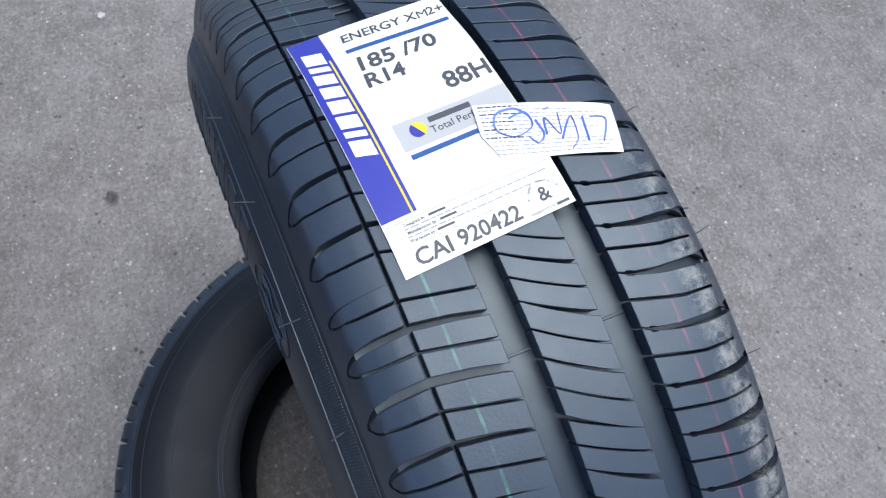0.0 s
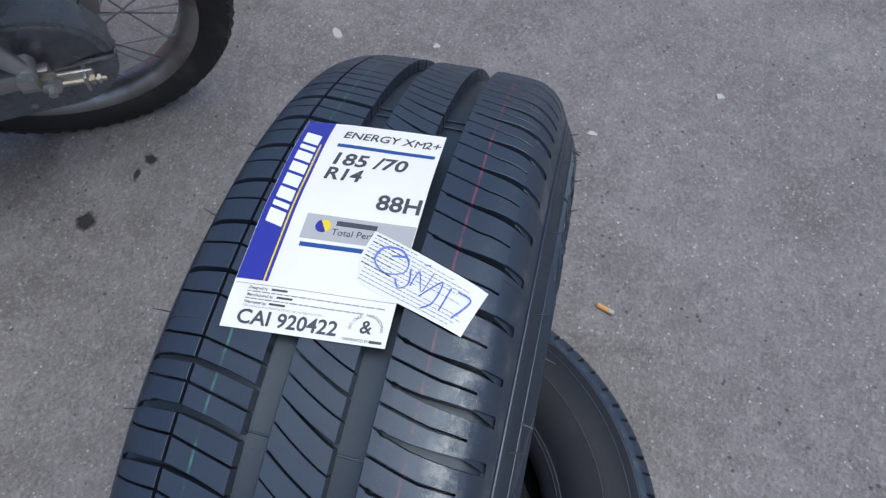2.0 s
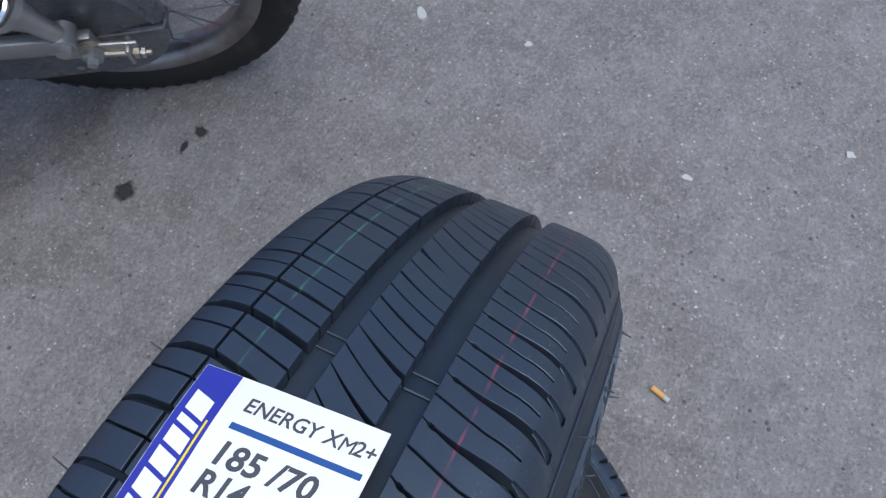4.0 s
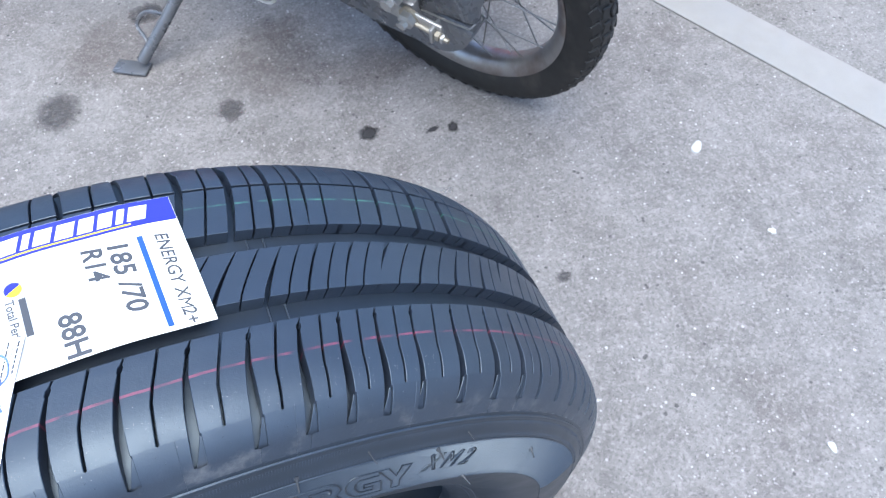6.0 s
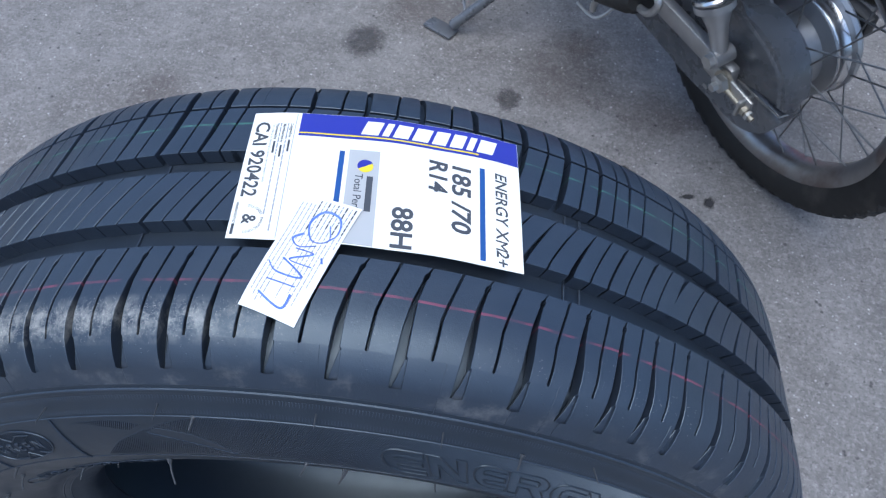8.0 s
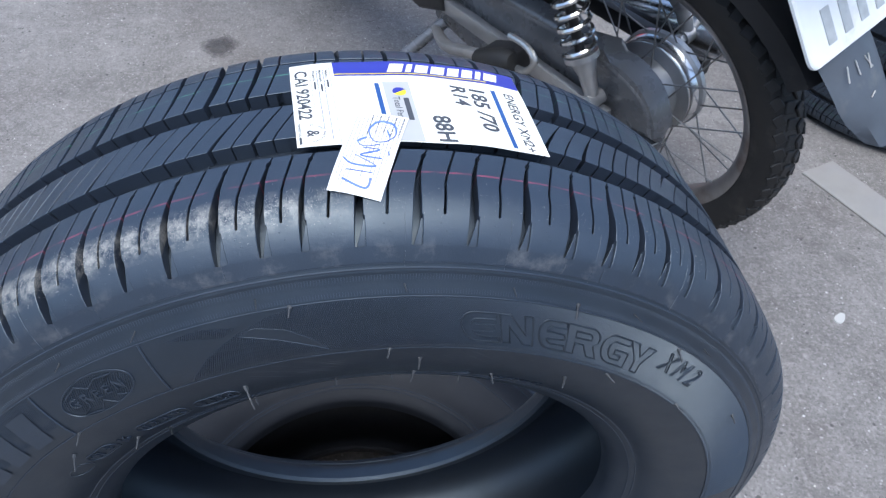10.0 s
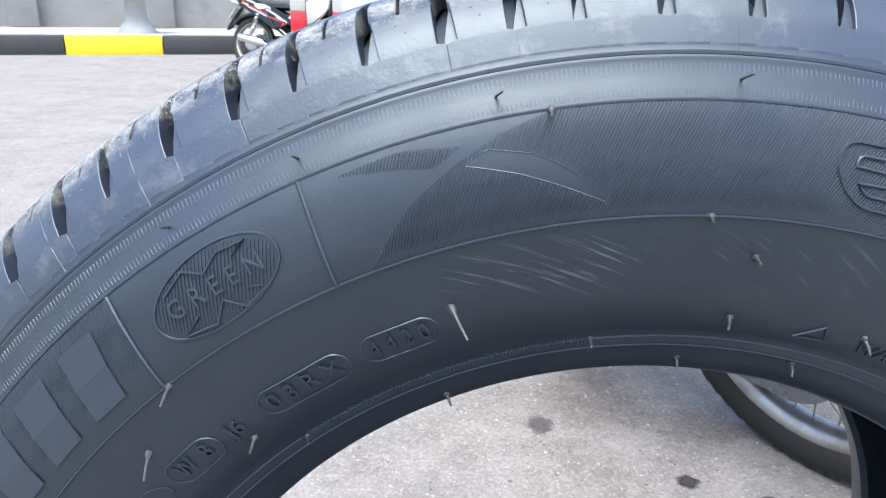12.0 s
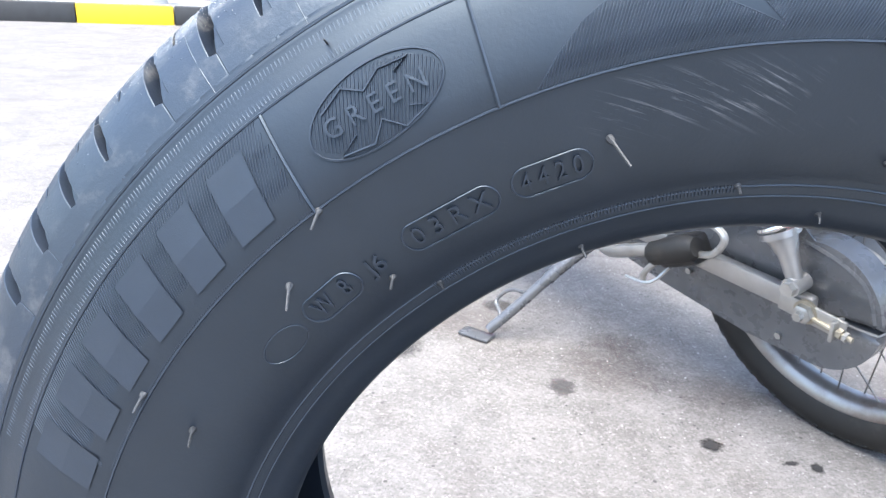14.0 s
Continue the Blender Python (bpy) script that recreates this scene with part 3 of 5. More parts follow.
def wall_line(name, spots, thick=0.0004, lift=0.0002, loop=False, material=None):
    return part(name, tube([on_wall(d, r, lift) for d, r in spots], thick, 5, loop=loop), material or M_RUBBER, tyre)


def steps_of(table):
    return lambda d: between(table, d)


def ribs(name, d0, d1, low, high, lean=121.0, pitch=0.22, side=1, half=0.00042, top=0.0001, lift=0.0004, gap=None, r0=0.2388, r1=0.2688, steps=24, stride=3):
    """Fine moulded ribs on a wall, between low(d) and high(d), each leaning along the ring as it rises."""
    verts, faces = [], []
    count = int((d1 - d0 + lean * (r1 - r0)) / pitch)
    for k in range(count):
        first = d0 - lean * (r1 - r0) + k * pitch
        run = []
        for i in range(steps + 1):
            r = r0 + (r1 - r0) * i / steps
            d = first + lean * (r - r0)
            inside = d0 <= d <= d1 and low(d) <= r <= high(d) and not (gap and gap(d, r))
            if inside:
                run.append((d, r))
            if run and (not inside or i == steps):
                if len(run) > 1:
                    keep = run[::stride] + ([run[-1]] if (len(run) - 1) % stride else [])
                    at = len(verts)
                    for n, (a, rr) in enumerate(keep):
                        y = spread(side * wall_y(rr))
                        end = n in (0, len(keep) - 1)
                        for off, up in ((-half, -0.0002), (-top, lift * (0.7 if end else 1)), (top, lift * (0.7 if end else 1)), (half, -0.0002)):
                            ang = radians(a) + off / rr
                            verts.append((rr * math.cos(ang), y + side * up, rr * math.sin(ang)))
                    for n in range(len(keep) - 1):
                        for q in range(3):
                            p = at + n * 4 + q
                            faces.append((p, p + 1, p + 5, p + 4))
                    faces.append((at, at + 1, at + 2, at + 3))
                    p = at + 4 * (len(keep) - 1)
                    faces.append((p, p + 1, p + 2, p + 3))
                run = []
    return tagged(mesh_part(name, verts, faces, M_RUBBER, tyre, "", False), kind="stuff")


# ribbed fields beside the name, with a smooth crescent left free
crescent_low = steps_of([(75.4, 0.2588), (78.5, 0.254), (81, 0.249), (83.9, 0.2428)])
crescent_high = steps_of([(75.4, 0.259), (76.8, 0.262), (79.9, 0.2582), (82, 0.252), (83.9, 0.243)])
field_top = steps_of([(67.5, 0.238), (69.5, 0.246), (71.6, 0.253), (75.1, 0.2603), (78, 0.2655), (80.9, 0.269), (200, 0.269)])
ribs("ribbed_field", 67.5, 172, lambda d: 0.238, field_top, gap=lambda d, r: 75.4 < d < 83.9 and crescent_low(d) < r < crescent_high(d), steps=96, stride=12)
for edge, d0, d1 in ((crescent_low, 75.4, 83.9), (crescent_high, 75.4, 83.9), (field_top, 67.6, 75.2)):
    wall_line("field_edge", [(d0 + (d1 - d0) * k / 16, edge(d0 + (d1 - d0) * k / 16)) for k in range(17)], 0.0002, 0.00002)
ribs("ribbed_leaf", 67.9, 75.3, steps_of([(67.9, 0.2658), (71, 0.263), (73.6, 0.2602), (75.3, 0.2638)]), steps_of([(67.9, 0.2662), (71.9, 0.2672), (75.3, 0.2642)]), steps=150, stride=10)
ribs("ribbed_band", 22, 50.6, lambda d: 0.238, lambda d: 0.269, lift=0.0003, steps=8)
ribs("ribbed_ring", 20, 175, lambda d: 0.2, lambda d: 0.3, 0.0, 0.28, 1, 0.00055, 0.0002, 0.00016, None, 0.2705, 0.2785, 3)
ribs("ribbed_ring", 40, 150, lambda d: 0.2, lambda d: 0.3, 0.0, 0.27, -1, 0.00042, 0.0002, 0.0004, None, 0.2703, 0.2788, 3)
ribs("ribbed_ring", 53, 83.5, lambda d: 0.18, lambda d: 0.3, 0.0, 0.33, 1, 0.0004, 0.0002, 0.0003, None, 0.1915, 0.1945, 3)
wall_line("panel_edge", [(65.5 - 0.05 * k, 0.269 - 0.0031 * k) for k in range(11)], 0.0006, 0.0003)
wall_line("panel_edge", [(51.2 - 0.09 * k, 0.269 - 0.0031 * k) for k in range(11)], 0.0006, 0.0003)
for k in range(6):
    # plain raised blocks in place of the maker's name
    d = 48.6 - k * 5.0
    verts = [(x, y, 0.0007) for x, y in ((-0.0095, -0.0105), (0.0045, -0.0105), (0.0095, 0.0105), (-0.0045, 0.0105), (-0.007, 0.0), (0.007, 0.0))]
    wall_mesh("raised_block", verts, [(0, 1, 5, 4), (4, 5, 2, 3)], d - 1.8, 0.2545, 0.0, M_RUBBER, tyre)
# oval mark with a crossing star, on both walls
def oval_mark(d0, side):
    def at(d, r, lift):
        a = radians(d)
        return (r * math.cos(a), spread(side * wall_y(r)) + side * lift, r * math.sin(a))

    rim = [(d0 + math.degrees((0.0216 * math.cos(k * math.pi / 24) + 0.0035 * math.sin(k * math.pi / 24)) / 0.254), 0.2542 + 0.0108 * math.sin(k * math.pi / 24)) for k in range(48)]
    part("oval_rim", tube([at(d, r, 0.0003) for d, r in rim], 0.00042, 5, loop=True), M_RUBBER, tyre)
    for spots in ([(-3.3, 0.2592), (-1.4, 0.2625), (-0.2, 0.2588), (1.2, 0.2622), (3.2, 0.2615), (2.0, 0.2592)], [(-2.0, 0.2495), (-3.5, 0.2465), (-1.2, 0.2448), (0.0, 0.2498), (1.2, 0.2448), (3.2, 0.2475), (2.0, 0.2495)]):
        part("oval_star", tube([at(d0 + d, r, 0.0005) for d, r in spots], 0.00045, 5), M_RUBBER, tyre)
    if side < 0:
        part("oval_star", tube([at(d0 - 3, 0.254, 0.0004), at(d0 - 1, 0.2525, 0.0004), at(d0 + 1, 0.2555, 0.0004), at(d0 + 3, 0.254, 0.0004)], 0.0007, 5), M_RUBBER, tyre)


for k in range(7):
    # plain raised blocks in place of the maker's name on the other wall
    corners = [(96.0 + 4.4 * k + x, 0.2545 + r) for x, r in ((-1.5, -0.0105), (1.2, -0.0105), (1.5, 0.0105), (-1.2, 0.0105))]
    rim = [(radians(d), r) for d, r in corners]
    part("raised_block", tube([(r * math.cos(a), spread(-wall_y(r)) - 0.0004, r * math.sin(a)) for a, r in rim], 0.0006, 5, loop=True), M_RUBBER, tyre)
oval_mark(57.8, 1)
oval_mark(87.0, -1)
ribs("ribbed_oval", 53.1, 62.5, lambda d: 0.2542 - 0.0102 * math.sqrt(max(0.0, 1 - ((d - 57.8) / 4.8) ** 2)), lambda d: 0.2542 + 0.0102 * math.sqrt(max(0.0, 1 - ((d - 57.8) / 4.8) ** 2)), lift=0.0004, pitch=0.28, steps=60, stride=10)
verts, faces = lettering("G R E E N", 0.0078, 0.0004, wide=1.0, bold=0.004)
wall_mesh("raised_word", verts, faces, 57.8, 0.2543, 0.0005, M_RUBBER, tyre)
for text, d0, d1 in (("4 4 2 0", 63.7, 70.4), ("0 3 R X", 53.8, 62.5), ("W  8", 43.1, 48.9)):
    verts, faces = lettering(text, 0.0088, 0.0006, wide=0.95 if text[0] == "0" else 0.78, bold=0.0)
    wall_mesh("raised_code", verts, faces, (d0 + d1) / 2, 0.2132, 0.0004, M_RUBBER, tyre)
    half = (d1 - d0) / 2
    mid = (d0 + d1) / 2
    pill = []
    for k in range(40):
        a = 2 * math.pi * k / 40
        pill.append((mid + math.copysign(max(0.0, half - 1.35), math.cos(a)) + 1.35 * math.cos(a), 0.2132 + 0.0052 * math.sin(a)))
    wall_line("pill_rim", pill, 0.0004, 0.0002, loop=True)
verts, faces = lettering("J6", 0.0085, 0.0005)
wall_mesh("raised_code", verts, faces, 50.8, 0.2128, 0.0004, M_RUBBER, tyre)
pill = [(39.8 + 2.4 * math.cos(2 * math.pi * k / 24), 0.2125 + 0.0052 * math.sin(2 * math.pi * k / 24)) for k in range(24)]
wall_line("pill_rim", pill, 0.0003, 0.0002, loop=True)
# name in raised outline along the hatched field, letter by letter
def bend(cx, cy, rx, ry, a0, a1, steps=6):
    return [(cx + rx * math.cos(radians(a0 + (a1 - a0) * k / steps)), cy + ry * math.sin(radians(a0 + (a1 - a0) * k / steps))) for k in range(steps + 1)]


E_RIM = [(1.0, 1.0)] + bend(0.42, 0.5, 0.42, 0.5, 90, 270, 12) + [(1.0, 0.0), (0.98, 0.2)] + bend(0.46, 0.5, 0.2, 0.3, 270, 205, 4) + [(0.94, 0.4), (0.94, 0.6)] + bend(0.46, 0.5, 0.2, 0.3, 155, 90, 4) + [(0.98, 0.8)]
N_RIM = [(0, 0), (0, 1), (0.32, 1), (0.75, 0.36), (0.75, 1), (1, 1), (1, 0), (0.7, 0), (0.25, 0.64), (0.25, 0)]
R_RIM = [(0, 0), (0, 1)] + bend(0.74, 0.71, 0.26, 0.29, 90, -70, 7) + [(1.02, 0), (0.72, 0), (0.52, 0.4), (0.25, 0.4), (0.25, 0)]
R_EYE = [(0.25, 0.6), (0.68, 0.6)] + bend(0.68, 0.7, 0.08, 0.1, -90, 90, 4) + [(0.25, 0.8)]
G_RIM = [(1.0, 1.0)] + bend(0.42, 0.5, 0.42, 0.5, 90, 270, 12) + [(1.0, 0.0), (1.0, 0.55), (0.5, 0.55), (0.5, 0.38), (0.75, 0.38), (0.75, 0.2)] + bend(0.46, 0.5, 0.2, 0.3, 270, 90, 8) + [(0.98, 0.8)]
Y_RIM = [(0.36, 0), (0.36, 0.38), (0, 1), (0.3, 1), (0.5, 0.6), (0.7, 1), (1, 1), (0.63, 0.38), (0.63, 0)]
for d0, d1, rims in ((98.4, 102.6, (E_RIM,)), (103.0, 106.9, (N_RIM,)), (107.6, 111.2, (E_RIM,)), (111.4, 115.9, (R_RIM, R_EYE)), (116.4, 120.7, (G_RIM,)), (120.6, 124.8, (Y_RIM,))):
    bm = bmesh.new()
    for rim in rims:
        tube([on_wall(d0 + (d1 - d0) * x - 1.6 * (y - 0.5), 0.2450 + 0.0172 * y, 0.0004) for x, y in rim], 0.00048, 6, loop=True, into=bm)
    part("raised_letter", bm, M_WALL, tyre)
for k, glyph in enumerate("XM2"):
    bm = bmesh.new()
    for loop in letter_rims(glyph, 0.0165, 0.15, 0.9):
        tube([on_wall((127.2, 130.2, 133.0)[k] + math.degrees(x / 0.2585), 0.2585 + y, 0.0005) for x, y, z in loop], 0.00045, 6, loop=True, into=bm)
    part("raised_letter", bm, M_WALL, tyre)
# small warning mark and plain bars near the bead
wall_line("warning_triangle", [(101.4, 0.2002), (103.3, 0.2062), (104.1, 0.2008)], 0.0005, 0.0004, loop=True)
verts, faces = lettering("WARNING", 0.0062, 0.0005, wide=1.15, bold=0.0)
wall_mesh("raised_word", verts, faces, 112.0, 0.2018, 0.0004, M_RUBBER, tyre)
# rubber whiskers left by the mould
WHISKERS = [(81.0, 0.269, 6), (90.8, 0.238, 7), (94.8, 0.226, 8), (71.9, 0.219, 13), (95.0, 0.204, 7), (50.6, 0.238, 7), (44.6, 0.226, 9), (83.2, 0.194, 5), (67.9, 0.181, 5), (53.6, 0.193, 6), (110.7, 0.272, 8), (104.0, 0.188, 5), (92.5, 0.183, 4), (121, 0.236, 7), (127, 0.268, 8), (117, 0.221, 8), (28.2, 0.221, 12), (51.0, 0.206, 7), (136, 0.24, 7), (147, 0.262, 7), (30, 0.24, 7), (107, 0.206, 6)]
rng = random.Random(5)
for d, r, mm in WHISKERS:
    p = Vector(on_wall(d, r, -0.0005))
    tip = p + Vector((rng.uniform(-0.35, 0.35), 0.75, rng.uniform(-0.9, 0.1))).normalized() * (mm / 1000)
    mid = (p + tip) / 2 + Vector((0, 0.0007, 0))
    part("rubber_whisker", tube([p, p.lerp(mid, 0.3), p.lerp(mid, 0.45), mid, tip], [0.0013, 0.0012, 0.0006, 0.0005, 0.00042], 7), M_HAIR, tyre)
for d, side in ((57, 1), (66, 1), (78, 1), (92, 1), (103, 1), (118, 1), (131, 1), (74, -1), (84, -1), (96, -1), (108, -1), (63, -1)):
    a, r = radians(d), 0.2745
    p = Vector((r * math.cos(a), spread(side * 0.086), r * math.sin(a)))
    out = Vector((math.cos(a) * 0.3 + rng.uniform(-0.2, 0.2), side, math.sin(a) * 0.3)).normalized()
    part("rubber_whisker", tube([p, p + out * rng.uniform(0.006, 0.01)], [0.00045, 0.00025], 5), M_HAIR, tyre)
# moulding seams: thin raised ridges across the tread
for deg in (74.6, 111.6, 113.2):
    for v0, v1 in ((-0.0275, -0.0157), (0.0124, 0.0253)):
        pts = [Vector((math.cos(radians(deg - 5 * (v0 + (v1 - v0) * k / 4))) * 0.2995, v0 + (v1 - v0) * k / 4, math.sin(radians(deg - 5 * (v0 + (v1 - v0) * k / 4))) * 0.2995)) for k in range(5)]
        part("mould_seam", tube(pts, 0.0006, 5), M_RUBBER, tyre)
for deg in (49.5, 56.5, 92.0, 101.6, 110.8, 122.3):
    pts = [on_tread(deg, v, 0.0001) for v in (0.066, 0.07, 0.074, 0.078, 0.0815)]
    part("mould_seam", tube(pts, 0.00016, 5), M_TREAD, tyre)
# sand grains on the shoulder
GROOVES = pitches()


def in_groove(deg, v):
    """Whether a place on the marked shoulder lies over a groove or a sipe."""
    for a, b in zip(GROOVES, GROOVES[1:]):
        p = b - a
        if abs(deg - a - between(RIGHT_RUN, v) * p) < arc_mm(between(RIGHT_HALF, v) + 0.4) or abs(deg - b - between(RIGHT_SIPE, v) * p) < arc_mm(0.9):
            return True
    return False


rng = random.Random(11)
verts, faces = [], []
for _ in range(4200):
    deg = rng.choice((rng.gauss(64, 8), rng.gauss(72, 7), rng.gauss(80, 5), rng.gauss(56, 8), rng.uniform(40, 125)))
    v = rng.gauss(0.0585, 0.0045)
    if not 0.027 < v < 0.074 or not 25 < deg < 140 or in_groove(deg, v):
        continue
    p, s = Vector(on_tread(deg, v, 0.0001)), rng.uniform(0.00006, 0.0002)
    k = len(verts)
    verts += [p + Vector(o) * s for o in ((1, 0, 0), (-0.5, 0.9, 0.1), (-0.6, -0.8, 0), (0, 0, 1.0), (0, 0.1, -1))]
    faces += [(k, k + 1, k + 3), (k + 1, k + 2, k + 3), (k + 2, k, k + 3), (k + 1, k, k + 4), (k + 2, k + 1, k + 4), (k, k + 2, k + 4)]
sand = mesh_part("sand", verts, faces, M_SAND, None, "", False, HUB)
tagged(sand, "dried pale sand grains on the tyre shoulder", "sand", kind="stuff")

# ---- paper label on the tread ----
LABEL_W, LABEL_H = 0.0745, 0.1275


def on_label(p, q, lift=0.0):
    """A place on the label: p from its blue side, q from its upper edge."""
    a, b = p / LABEL_W, q / LABEL_H
    wave = 0.0006 + 0.0005 * math.sin(9 * b + 2 * a) ** 2 + 0.0012 * max(0, a - 0.85) * max(0, b)
    v = -0.0539 + 0.073 * a + 0.0034 * b
    return on_tread(106.0 + 0.95 * a - 23.72 * b, v, lift + wave)


def label_sheet(name, p0, q0, p1, q1, lift, material, parent, cols=12, rows=12, slant=0.0, thick=0.0):
    verts, faces = [], []
    for i in range(rows + 1):
        for j in range(cols + 1):
            q = q0 + (q1 - q0) * i / rows
            verts.append(on_label(p0 + (p1 - p0) * j / cols + slant * (i / rows), q, lift))
    for i in range(rows):
        for j in range(cols):
            k = i * (cols + 1) + j
            faces.append((k, k + 1, k + cols + 2, k + cols + 1))
    if thick:
        n = len(verts)
        for i in range(rows + 1):
            for j in range(cols + 1):
                q = q0 + (q1 - q0) * i / rows
                verts.append(on_label(p0 + (p1 - p0) * j / cols, q, lift - thick))
        faces += [tuple(k + n for k in f[::-1]) for f in faces]
        rim = [j for j in range(cols)] + [i * (cols + 1) + cols for i in range(rows)] + [rows * (cols + 1) + j for j in range(cols, 0, -1)] + [i * (cols + 1) for i in range(rows, 0, -1)]
        for a, b in zip(rim, rim[1:] + rim[:1]):
            faces.append((a, a + n, b + n, b))
    return mesh_part(name, verts, faces, material, parent)


label_thing = label_sheet("paper_label", 0, 0, LABEL_W, LABEL_H, 0.0, M_PAPER, None, 20, 40, thick=0.0003)
label_thing.matrix_basis = HUB
tagged(label_thing, "white and blue paper size label stuck on the tyre tread", "label")


def label_text(text, size, p, q, material, shear=0.0, wide=1.0, bold=0.016, name="printed_text"):
    verts, faces = lettering(text, size, 0.0, shear, wide, bold)
    out = [on_label(p + x, q - y, 0.00022) for x, y, z in verts]
    return mesh_part(name, out, faces, material, label_thing, "", False)


label_sheet("blue_band", 0.0002, 0.0002, 0.0146, 0.1045, 0.00012, M_BLUE, label_thing, 6, 36)
label_sheet("yellow_line", 0.0124, 0.020, 0.0132, 0.1045, 0.0002, M_YELLOW, label_thing, 1, 24)
for k, tall in enumerate((8.0, 3.2, 7.2, 7.6, 6.6, 6.2, 3.2, 8.0)):
    # plain white shapes in place of the maker's name
    q1 = 0.0745 - sum((8.0, 3.2, 7.2, 7.6, 6.6, 6.2, 3.2, 8.0)[:k]) / 1000 - k * 0.0018
    q0 = q1 - tall / 1000
    verts = [on_label(0.0030 + 0.0084 * i / 4, q0 + (q1 - q0) * j / 3 + 0.32 * (0.0084 * i / 4 - 0.0042), 0.0003) for i in range(5) for j in range(4)]
    mesh_part("white_shape", verts, [(4 * i + j, 4 * i + j + 1, 4 * i + j + 5, 4 * i + j + 4) for i in range(4) for j in range(3)], M_WHITE, label_thing)
stems = [((0, 0), (0.1, 0), (0.1, 0.68), (0, 0.68)), ((0.54, 0), (0.64, 0), (0.64, 0.68), (0.54, 0.68)), ((0.1, 0.68), (0.1, 0.52), (0.32, 0.25), (0.32, 0.41)), ((0.54, 0.68), (0.32, 0.41), (0.32, 0.25), (0.54, 0.52))]


def letter_m(size, p, q):
    """The letter M, with p at its left foot and q at its base line."""
    verts, faces = [], []
    for quad in stems:
        faces.append(tuple(range(len(verts), len(verts) + 4)))
        verts += [on_label(p + (x + 0.12 * y) * size, q - y * size, 0.00022) for x, y in quad]
    return mesh_part("printed_text", verts, faces, M_INK, label_thing, "", False)


label_text("ENERGY X", 0.0080, 0.0402, 0.0098, M_INK, 0.12, 1.0, 0.014)
letter_m(0.0080, 0.0597, 0.0126)
label_text("2+", 0.0080, 0.0691, 0.0098, M_INK, 0.12, 1.0, 0.014)
label_sheet("blue_line", 0.0208, 0.0172, 0.0722, 0.0197, 0.00012, M_LINE, label_thing, 10, 1)
label_text("185 /70", 0.0121, 0.0400, 0.0288, M_INK, 0.1, 1.08, 0.024)
label_text("R14", 0.0118, 0.0300, 0.0396, M_INK, 0.1, 1.0, 0.024)
label_text("88H", 0.0128, 0.0628, 0.0548, M_INK, 0.0, 1.02, 0.023)
label_sheet("grey_box", 0.0210, 0.0660, 0.0742, 0.0800, 0.00012, M_GREYBOX, label_thing, 10, 2)
ball = [(0.0302 + 0.0036 * math.cos(k * math.pi / 12), 0.0722 + 0.0036 * math.sin(k * math.pi / 12)) for k in range(24)]
mesh_part("round_mark", [on_label(p, q, 0.00025) for p, q in ball], [tuple(range(23, -1, -1))], M_BLUE, label_thing, "", False)
half = [(0.0305 + 0.0036 * math.cos(k * math.pi / 12), 0.0722 - 0.0036 * math.sin(k * math.pi / 12)) for k in range(-4, 9)]
mesh_part("round_mark", [on_label(p, q, 0.00032) for p, q in half], [tuple(range(13))], M_YELLOW, label_thing, "", False)
label_sheet("dark_bar", 0.0362, 0.0683, 0.0560, 0.0711, 0.00022, M_INK, label_thing, 4, 1)
label_text("Total Perf", 0.0050, 0.0452, 0.0748, M_INK, 0.0, 1.0, 0.008)
label_sheet("blue_line", 0.0222, 0.0820, 0.0530, 0.0844, 0.00012, M_LINE, label_thing, 8, 1)
label_sheet("thin_rule", 0.001, 0.1064, 0.0738, 0.1067, 0.00018, M_FADED, label_thing, 10, 1)
for k, (word, long) in enumerate((("Designed by", 0.0085), ("", 0.062), ("Manufactured by", 0.0085), ("", 0.052), ("Warranted by", 0.0085), ("", 0.0))):
    q = 0.1083 + k * 0.0017
    if word:
        start = 0.0072 + 0.00083 * len(word)
        label_text(word, 0.0020, (0.0072 + start) / 2, q, M_INK, 0.0, 0.86, 0.012)
        label_sheet("print_bar", start + 0.0012, q - 0.0006, start + long, q + 0.0004, 0.00018, M_INK, label_thing, 3, 1)
    elif long:
        x, rnd = 0.0072, random.Random(k)
        while x < 0.0072 + long:
            step = rnd.uniform(0.0012, 0.0042)
            label_sheet("print_bar", x, q - 0.0003, x + step, q + 0.0003, 0.00018, M_FADED, label_thing, 1, 1)
            x += step + 0.0006
    else:
        label_text("Our products are warranted to perform. See your dealer for details.", 0.0017, 0.0255, q, M_FADED, 0.0, 0.76, 0.0)
label_text("CAI 920422", 0.0093, 0.0290, 0.1222, M_INK, 0.0, 1.0, 0.02)
label_text("&", 0.0085, 0.0640, 0.1195, M_INK)
for k, glyph in enumerate("DESIGNED, MANUFACTURED"):
    # the words bend round the sign
    if glyph == " ":
        continue
    a = radians(6 + k * 8.0)
    verts, faces = lettering(glyph, 0.0019, 0.0, 0.0, 0.8, 0.0)
    s, c = math.sin(a), math.cos(a)
    out = [on_label(0.0640 - (0.0072 + y) * c + x * s, 0.1210 - (0.0072 + y) * s - x * c, 0.0002) for x, y, z in verts]
    mesh_part("printed_text", out, faces, M_INK, label_thing, "", False)
label_text("WARRANTED BY", 0.0019, 0.0607, 0.1256, M_INK, 0.0, 0.8, 0.0)
label_sheet("print_bar", 0.0668, 0.1249, 0.0725, 0.1261, 0.00018, M_INK, label_thing, 3, 1)

# ---- smaller sticker over the label's edge ----
ST = [(93.4, 0.0026), (90.0, 0.0610), (85.6, 0.0528), (88.5, -0.0025)]


